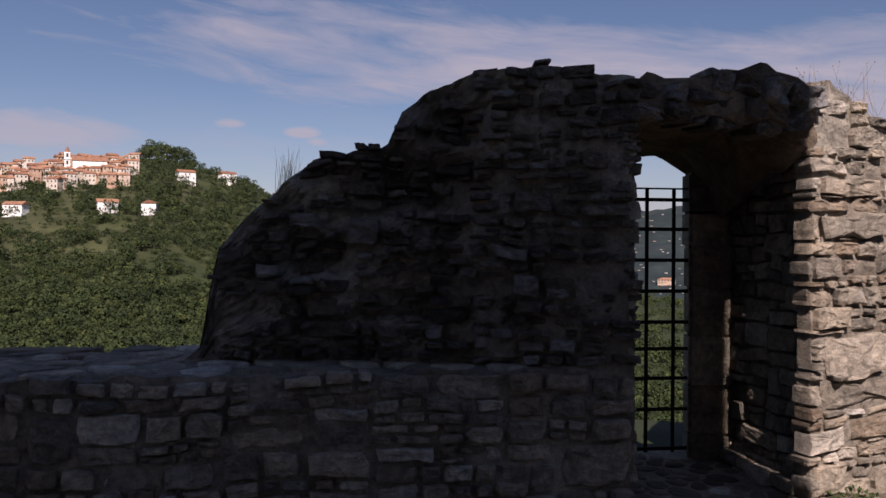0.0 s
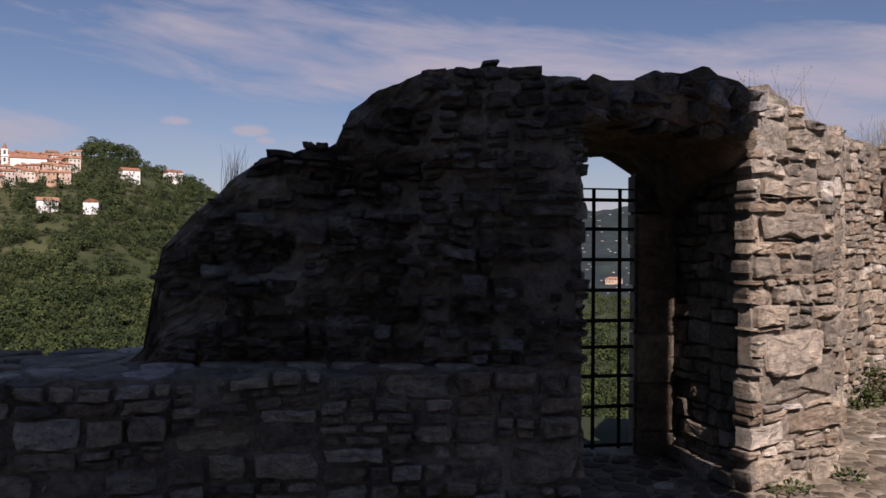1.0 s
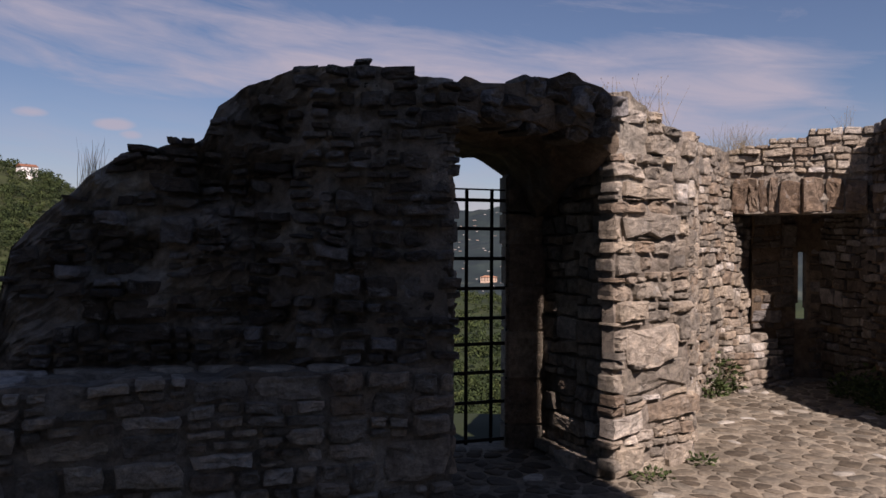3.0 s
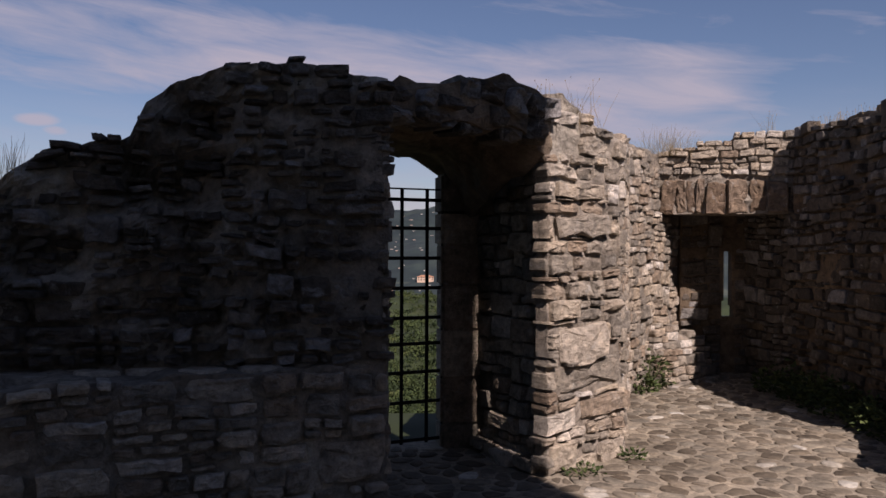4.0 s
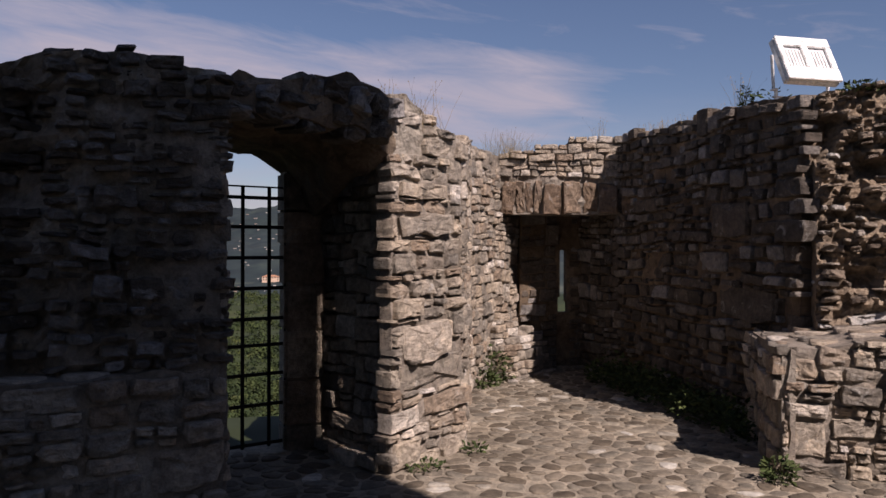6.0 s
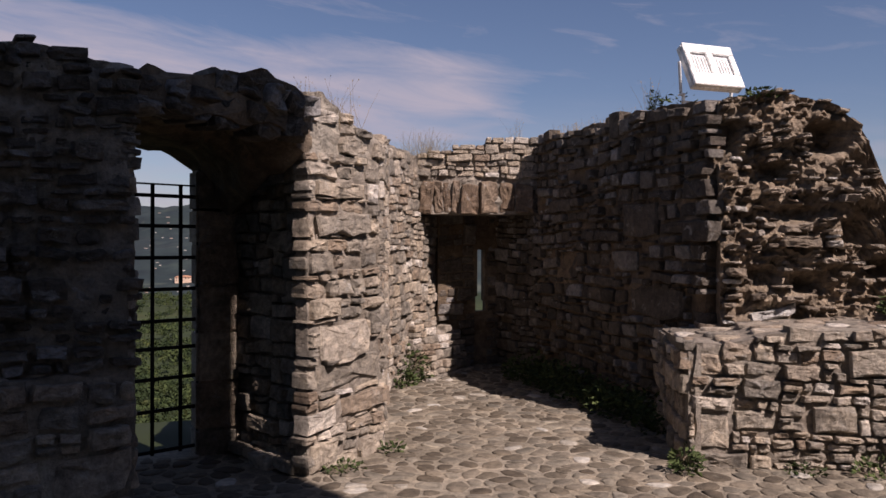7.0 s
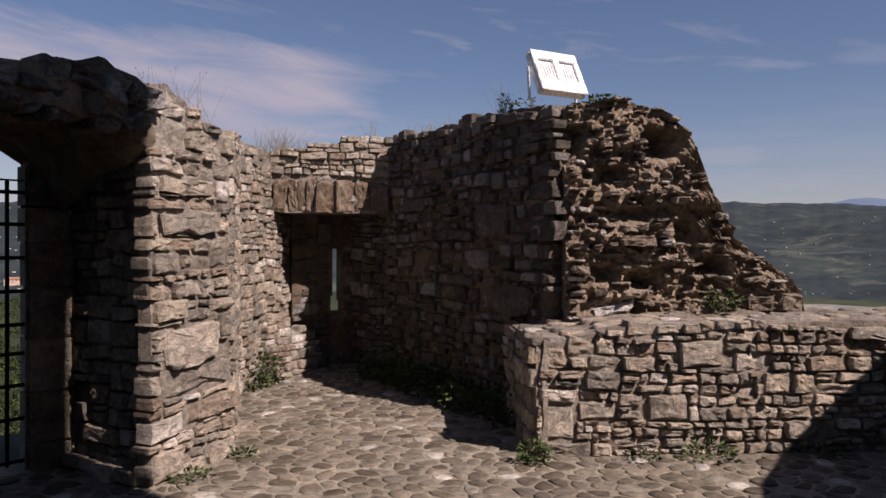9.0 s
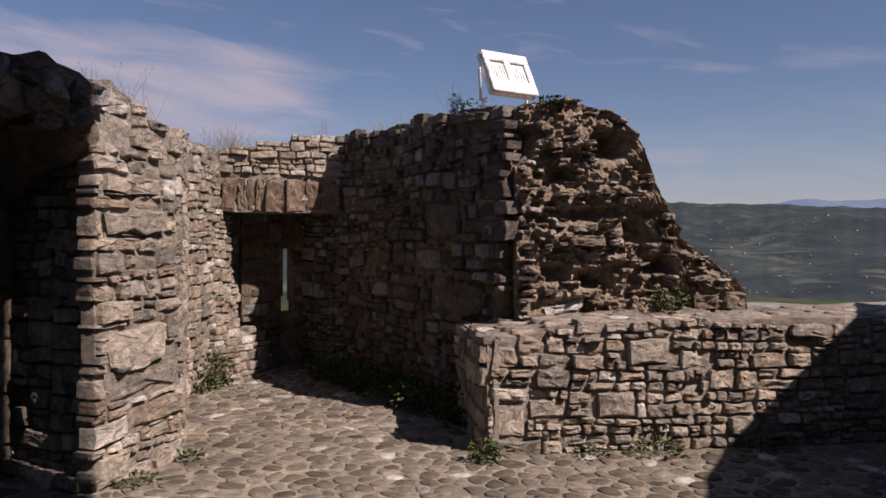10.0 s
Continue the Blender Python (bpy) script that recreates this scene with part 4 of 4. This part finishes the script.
# the village street and the houses' gardens stay open
wood = [s for s in wood if not (math.hypot(s[0], s[1]) > 745 and -31 < math.degrees(math.atan2(s[0], s[1])) < -20.6)]
woodland("woodland", wood, 2, 130, 0.115, "dense green woodland and olive terraces on the hillside")
grove_at = [on_hill(px, py) for px, py in ((-530, 150), (-515, 155), (-500, 158), (-485, 158), (-470, 156), (-460, 150), (-520, 145), (-490, 148), (-505, 148), (-475, 146))]
woodland("grove", [(x, y, z, 9.5, 9.0) for x, y, z in grove_at], 3, 420, 0.075, "dark round-topped grove on the hill summit")
ridge_at = [on_hill(px, py) for px, py in zip(range(-440, -280, 9), np.linspace(138, 96, 18))]
woodland("ridge_trees", [(x, y, z, 6.0, 4.0) for x, y, z in ridge_at], 4, 160, 0.10, "row of dark trees along the ridge")
near = spots_on_hill(5, 2600, 6, 24, 26, 900, (0.9, 2.0), -0.35)
near = [(x, y, z, R * min(3.0, 0.6 + math.hypot(x, y) / 150), t * min(3.0, 0.6 + math.hypot(x, y) / 150)) for x, y, z, R, t in near]
woodland("slope_bushes", near, 6, 90, 0.13, "green bushes and trees on the slope below the gate")


FARHOUSE = material("far_house_plaster", [(0.0, (0.30, 0.27, 0.25)), (0.5, (0.36, 0.35, 0.33)), (1.0, (0.29, 0.21, 0.17))], grain=0.05, per="island", bump=0.0)


def far_houses():
    rng = random.Random(8)
    verts, faces = [], []
    for _ in range(260):
        az = rng.choice((rng.uniform(10, 22), rng.uniform(55, 78)))
        s = 0.04 + 0.5 * rng.random() ** 1.8
        r = 820 + 2080 * s
        a = radians(az)
        z = far_height(az, s, -66, crest_near(az), 820, 2900)
        k = r / 2600
        w, h = rng.uniform(4, 9) * k, rng.uniform(1.6, 3) * k
        m = Matrix.Translation((r * math.sin(a), r * math.cos(a), z + h / 2)) @ Matrix.Rotation(-a + rng.uniform(-0.5, 0.5), 4, "Z")
        k = len(verts)
        verts += [m @ Vector((sx * w / 2, sy * w / 2, sz * h / 2)) for sx in (-1, 1) for sy in (-1, 1) for sz in (-1, 1)]
        faces += [tuple(k + i for i in f) for f in ((0, 1, 3, 2), (4, 6, 7, 5), (0, 4, 5, 1), (2, 3, 7, 6), (1, 5, 7, 3))]
    tagged(mesh_object("far_houses", verts, faces, FARHOUSE), "scattered pale houses across the valley", "houses", kind="stuff")


far_houses()
hut = tagged(house(20, 10, 5, PLASTER, 12, 2.2, gable=False), "ochre farmhouse with terracotta roof in the valley", "house")
hx, hy = 960 * math.sin(radians(16.0)), 960 * math.cos(radians(16.0))
hut.matrix_basis = pose(hx, hy, -41.0, 0, 0, -16)


# pale gravel bed of the river along the valley floor
RIVER = material("river_gravel", [(0.0, (0.15, 0.145, 0.13)), (1.0, (0.22, 0.21, 0.185))], grain=0.08, per="noise", blotch=0.02, bump=0.0)
river_v, river_f = [], []
for i in range(41):
    a = radians(52 + 40 * i / 40)
    for r in (610 + 25 * math.sin(i * 0.4), 760 + 20 * math.sin(i * 0.3 + 1)):
        x, y = r * math.sin(a), r * math.cos(a)
        river_v.append((x, y, hill(x, y) + 4.0))
    if i:
        k = 2 * i
        river_f.append((k - 2, k - 1, k + 1, k))
tagged(mesh_object("riverbed", river_v, river_f, RIVER), "pale gravel riverbed on the valley floor", "riverbed", kind="structure")


# ---- flat pieces: cobbles and ledge slabs ----
def flat_stone(rng, poly, joint, rise, dome=0.5, k=10):
    """A worn flat stone inside the patch: rounded outline, worn rim, slightly domed top."""
    cx, cy = sum(p[0] for p in poly) / len(poly), sum(p[1] for p in poly) / len(poly)
    ring = []
    for i in range(k):
        a = 2 * math.pi * i / k
        dx, dy = math.cos(a), math.sin(a)
        best = 1e9
        for j in range(len(poly)):
            (x0, y0), (x1, y1) = poly[j], poly[(j + 1) % len(poly)]
            ex, ey = x1 - x0, y1 - y0
            den = dx * ey - dy * ex
            if abs(den) > 1e-9:
                t = ((x0 - cx) * ey - (y0 - cy) * ex) / den
                if t > 0:
                    best = min(best, t)
        ring.append(max(0.02, best - joint) * rng.uniform(0.80, 1.0))
    ring = [0.84 * ring[i] + 0.08 * (ring[i - 1] + ring[(i + 1) % k]) for i in range(k)]
    tilt = rng.uniform(-0.06, 0.06), rng.uniform(-0.06, 0.06)
    verts = [(0, 0, rise * (1 + dome * 0.3))]
    for f, z in ((0.86, rise), (0.97, rise * 0.5), (1.0, -0.03)):
        for i in range(k):
            a = 2 * math.pi * i / k
            x, y = ring[i] * f * math.cos(a), ring[i] * f * math.sin(a)
            verts.append((x, y, z + (tilt[0] * x + tilt[1] * y if z > 0 else 0)))
    faces = [(0, 1 + i, 1 + (i + 1) % k) for i in range(k)]
    for r in range(2):
        o = 1 + r * k
        faces += [(o + i, o + k + i, o + k + (i + 1) % k, o + (i + 1) % k) for i in range(k)]
    return (cx, cy), verts, faces


def lay_flat(parent, name, points, cell, keep, place, joint, rise, mat, seed, single, bounds=(-99, 99, -99, 99)):
    rng = random.Random(seed)
    rest_v, rest_f, count = [], [], 0
    for p, poly in zip(points, cells(points, cell, bounds)):
        if len(poly) < 3 or not keep(*p) or rng.random() < 0.03:
            continue
        (cx, cy), verts, faces = flat_stone(rng, poly, joint * rng.uniform(0.6, 1.5), rise * rng.uniform(0.5, 1.4))
        m = place(cx, cy)
        if single(*p) and count < 300:
            mesh_object(name, [m.to_3x3() @ Vector(v) for v in verts], faces, mat, parent, smooth=True, at=m.translation)
            count += 1
        else:
            k = len(rest_v)
            rest_v.extend(m @ Vector(v) for v in verts)
            rest_f.extend(tuple(i + k for i in f) for f in faces)
    if rest_v:
        tagged(mesh_object(name + "s", rest_v, rest_f, COBBLE_REST if mat is COBBLE else STONE_REST, parent, smooth=True), kind="stuff")


def scatter(seed, x0, x1, y0, y1, sx, sy, jitter=0.42):
    rng = random.Random(seed)
    out, row, y = [], 0, y0
    while y < y1:
        x = x0 + (0.5 * sx if row % 2 else 0)
        while x < x1:
            out.append((x + rng.uniform(-jitter, jitter) * sx, y + rng.uniform(-jitter, jitter) * sy))
            x += sx
        y += sy
        row += 1
    return out


COURT = [(1.055, 4.065), (2.013, 4.050), (2.548, 1.440), (7.523, 0.498), (6.367, 2.031), (4.609, 3.562), (5.432, 4.359), (6.396, 7.145), (6.412, 8.253), (5.395, 8.185), (4.220, 7.110), (3.033, 5.132), (2.173, 4.748), (2.007, 5.754), (1.165, 5.765)]


def in_court(x, y):
    inside = False
    for i in range(len(COURT)):
        (x0, y0), (x1, y1) = COURT[i], COURT[i - 1]
        if (y0 > y) != (y1 > y) and x < x0 + (y - y0) / (y1 - y0) * (x1 - x0):
            inside = not inside
    return inside


lay_flat(floor, "cobble", [(0.93 * x - 0.37 * y + 2.0, 0.37 * x + 0.93 * y - 1.4) for x, y in scatter(41, 0.5, 8.6, 0.4, 8.6, 0.165, 0.122, 0.72)], 0.2, in_court, lambda x, y: Matrix.Translation((x, y, 0.0)), 0.006, 0.008, COBBLE, 42,
         lambda x, y: 2.3 < x < 4.8 and 3.6 < y < 5.9)
lp_turn = Matrix((LP.d, -LP.n, Vector((0, 0, 1)))).transposed().to_4x4()
lay_flat(parapet_left, "slab", scatter(43, 1.6, 5.9, 0.14, 1.05, 0.30, 0.17, 0.4), 0.3, lambda u, v: True, lambda u, v: Matrix.Translation(LP.at(u, 0.918, -v)) @ lp_turn, 0.004, 0.009, STONE, 44, lambda u, v: True, (1.5, 5.98, 0.06, 1.1))
rp_turn = Matrix((RP.d, -RP.n, Vector((0, 0, 1)))).transposed().to_4x4()
lay_flat(parapet_right, "slab", scatter(45, 0.12, 4.4, 0.24, 1.0, 0.28, 0.17, 0.4), 0.3, lambda u, v: True, lambda u, v: Matrix.Translation(RP.at(u, rp_top(u) - 0.03, -v)) @ rp_turn, 0.004, 0.008, STONE, 46, lambda u, v: True, (0.0, 4.6, 0.16, 1.1))

# ---- stones of the walls, laid last ----
lay_stones(parapet_left, LP, lambda u: 0.93, const(-0.1), 21, rows=(0.06, 0.17), widths=(0.12, 0.42), u0=1.6, limit=380, gap=0.008, jag=0.28, rough=0.008, proud=0.024)
lay_stones(upper_left, LU, lu_top, const(0.93), 22, rows=(0.045, 0.13), widths=(0.11, 0.40), out=lu_out, mats=(SHADED_STONE, SHADED_REST), proud=0.045, missing=0.10, depth=0.2, twist=5, jag=0.32, rough=0.011, gap=0.009, u1=2.27, ragged=0.03,
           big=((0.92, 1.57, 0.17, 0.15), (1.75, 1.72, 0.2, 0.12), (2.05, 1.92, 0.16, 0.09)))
lay_stones(jamb_left, LJ, const(2.15), const(-0.1), 23)
lay_stones(reveal, PR, const(2.5), const(-0.1), 24, proud=0.02, twist=4, depth=0.08)
lay_stones(reveal, Face((2.108, 5.632), (2.245, 4.847)), const(0.10), const(-0.05), 33, rows=(0.10, 0.12), widths=(0.15, 0.3), out=lambda u, z: 0.09)
lay_stones(pier, PF, pf_top, const(-0.05), 25, u0=-0.045, ragged=0.03, rows=(0.08, 0.18), widths=(0.14, 0.42), twist=2.0, jag=0.2, rough=0.011, proud=0.016,
           big=((0.36, 0.86, 0.54, 0.26), (0.80, 0.95, 0.24, 0.18), (0.45, 0.61, 0.78, 0.18), (0.62, 0.40, 0.56, 0.13), (0.33, 1.88, 0.58, 0.11), (0.36, 1.64, 0.62, 0.15), (0.17, 1.08, 0.32, 0.14), (0.13, 1.38, 0.26, 0.15), (0.15, 0.10, 0.28, 0.2)))
lay_stones(side, PS, ps_top, const(-0.05), 26, rows=(0.08, 0.17), widths=(0.14, 0.42), jag=0.18, rough=0.009, proud=0.022)
lay_stones(wall_two, W2, w2_top, const(-0.05), 27, rows=(0.08, 0.17), widths=(0.14, 0.36), jag=0.18, rough=0.008, proud=0.022, skip=lambda u, z: u > 1.12 and z > 1.84)
lay_stones(footing, TF, tf_top, const(-0.05), 34, rows=(0.07, 0.13), widths=(0.12, 0.34), out=lambda u, z: -0.42 * max(0, z), proud=0.03)
lay_stones(lintel_wall, LN, ln_top, const(2.30), 28, rows=(0.06, 0.12), widths=(0.14, 0.50))
rng = random.Random(50)
u = 0.05
while u < 1.20:
    w = rng.uniform(0.08, 0.24)
    top_gap, low = rng.uniform(0, 0.10), rng.uniform(-0.03, 0.03)
    lay_stones(lintel_wall, LN, const(2.2), const(1.85), int(u * 100), big=((u + w / 2, 2.07 + low - top_gap / 2, w, 0.44 - top_gap),), missing=1.0, proud=0.035, jag=0.25, rough=0.016, twist=4, mats=(BROWN_STONE, SHADED_REST))
    u += w
lay_stones(niche_wall, NB, const(2.3), const(0.0), 38, u1=slit_u - 0.085, proud=0.03, mats=(SHADED_STONE, SHADED_REST))
lay_stones(niche_wall, NB, const(2.3), const(0.0), 39, u0=slit_u + 0.085, proud=0.03, mats=(SHADED_STONE, SHADED_REST))
lay_stones(niche_side, RV, const(2.3), const(0.0), 35, mats=(SHADED_STONE, SHADED_REST))
lay_stones(dark_wall, DW, dw_top, const(0.0), 29, u1=DW.len + 0.08, ragged=0.06, limit=480, jag=0.14, rows=(0.09, 0.18), widths=(0.13, 0.38), gap=0.013, proud=0.03, mats=(SHADED_STONE, SHADED_REST),
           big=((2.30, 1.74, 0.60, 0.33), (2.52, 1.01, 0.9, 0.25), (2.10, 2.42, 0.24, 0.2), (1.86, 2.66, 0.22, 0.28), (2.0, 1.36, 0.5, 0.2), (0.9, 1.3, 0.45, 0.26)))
lay_stones(ruin, RU, ru_top, const(0.90), 30, rows=(0.035, 0.10), widths=(0.09, 0.32), out=ru_out, proud=0.05, missing=0.14, depth=0.2, twist=6, jag=0.34, rough=0.018, gap=0.014, worn=0.02,
           skip=lambda u, z: hole_depth(u, z) > 0.07, ragged=0.03, big=((1.88, 1.03, 0.24, 0.19), (1.62, 1.01, 0.24, 0.16), (0.38, 0.99, 0.4, 0.10)), mats=(RUIN_STONE, RUIN_REST))
lay_stones(parapet_right, RP, lambda u: rp_top(u) - 0.01, const(0.0), 31, rows=(0.05, 0.17), widths=(0.10, 0.36), u1=4.2, limit=280, jag=0.2, rough=0.010, gap=0.008, proud=0.024, big=((0.16, 0.24, 0.24, 0.26), (0.2, 0.06, 0.38, 0.12), (1.2, 0.72, 0.34, 0.2), (0.95, 0.34, 0.30, 0.2)))
lay_stones(side_right, RS, const(0.85), const(0.0), 32, rows=(0.10, 0.2), widths=(0.2, 0.4), out=lambda u, z: 0.035, rough=0.008, jag=0.15)
lay_stones(vault_ob, vault_line, vault_top, lambda u: 2.14 + 0.1 * u / 1.6, 36, rows=(0.10, 0.22), widths=(0.14, 0.36), proud=0.045, twist=6, depth=0.22, jag=0.4, rough=0.022, worn=0.035, mats=(SHADED_STONE, SHADED_REST))
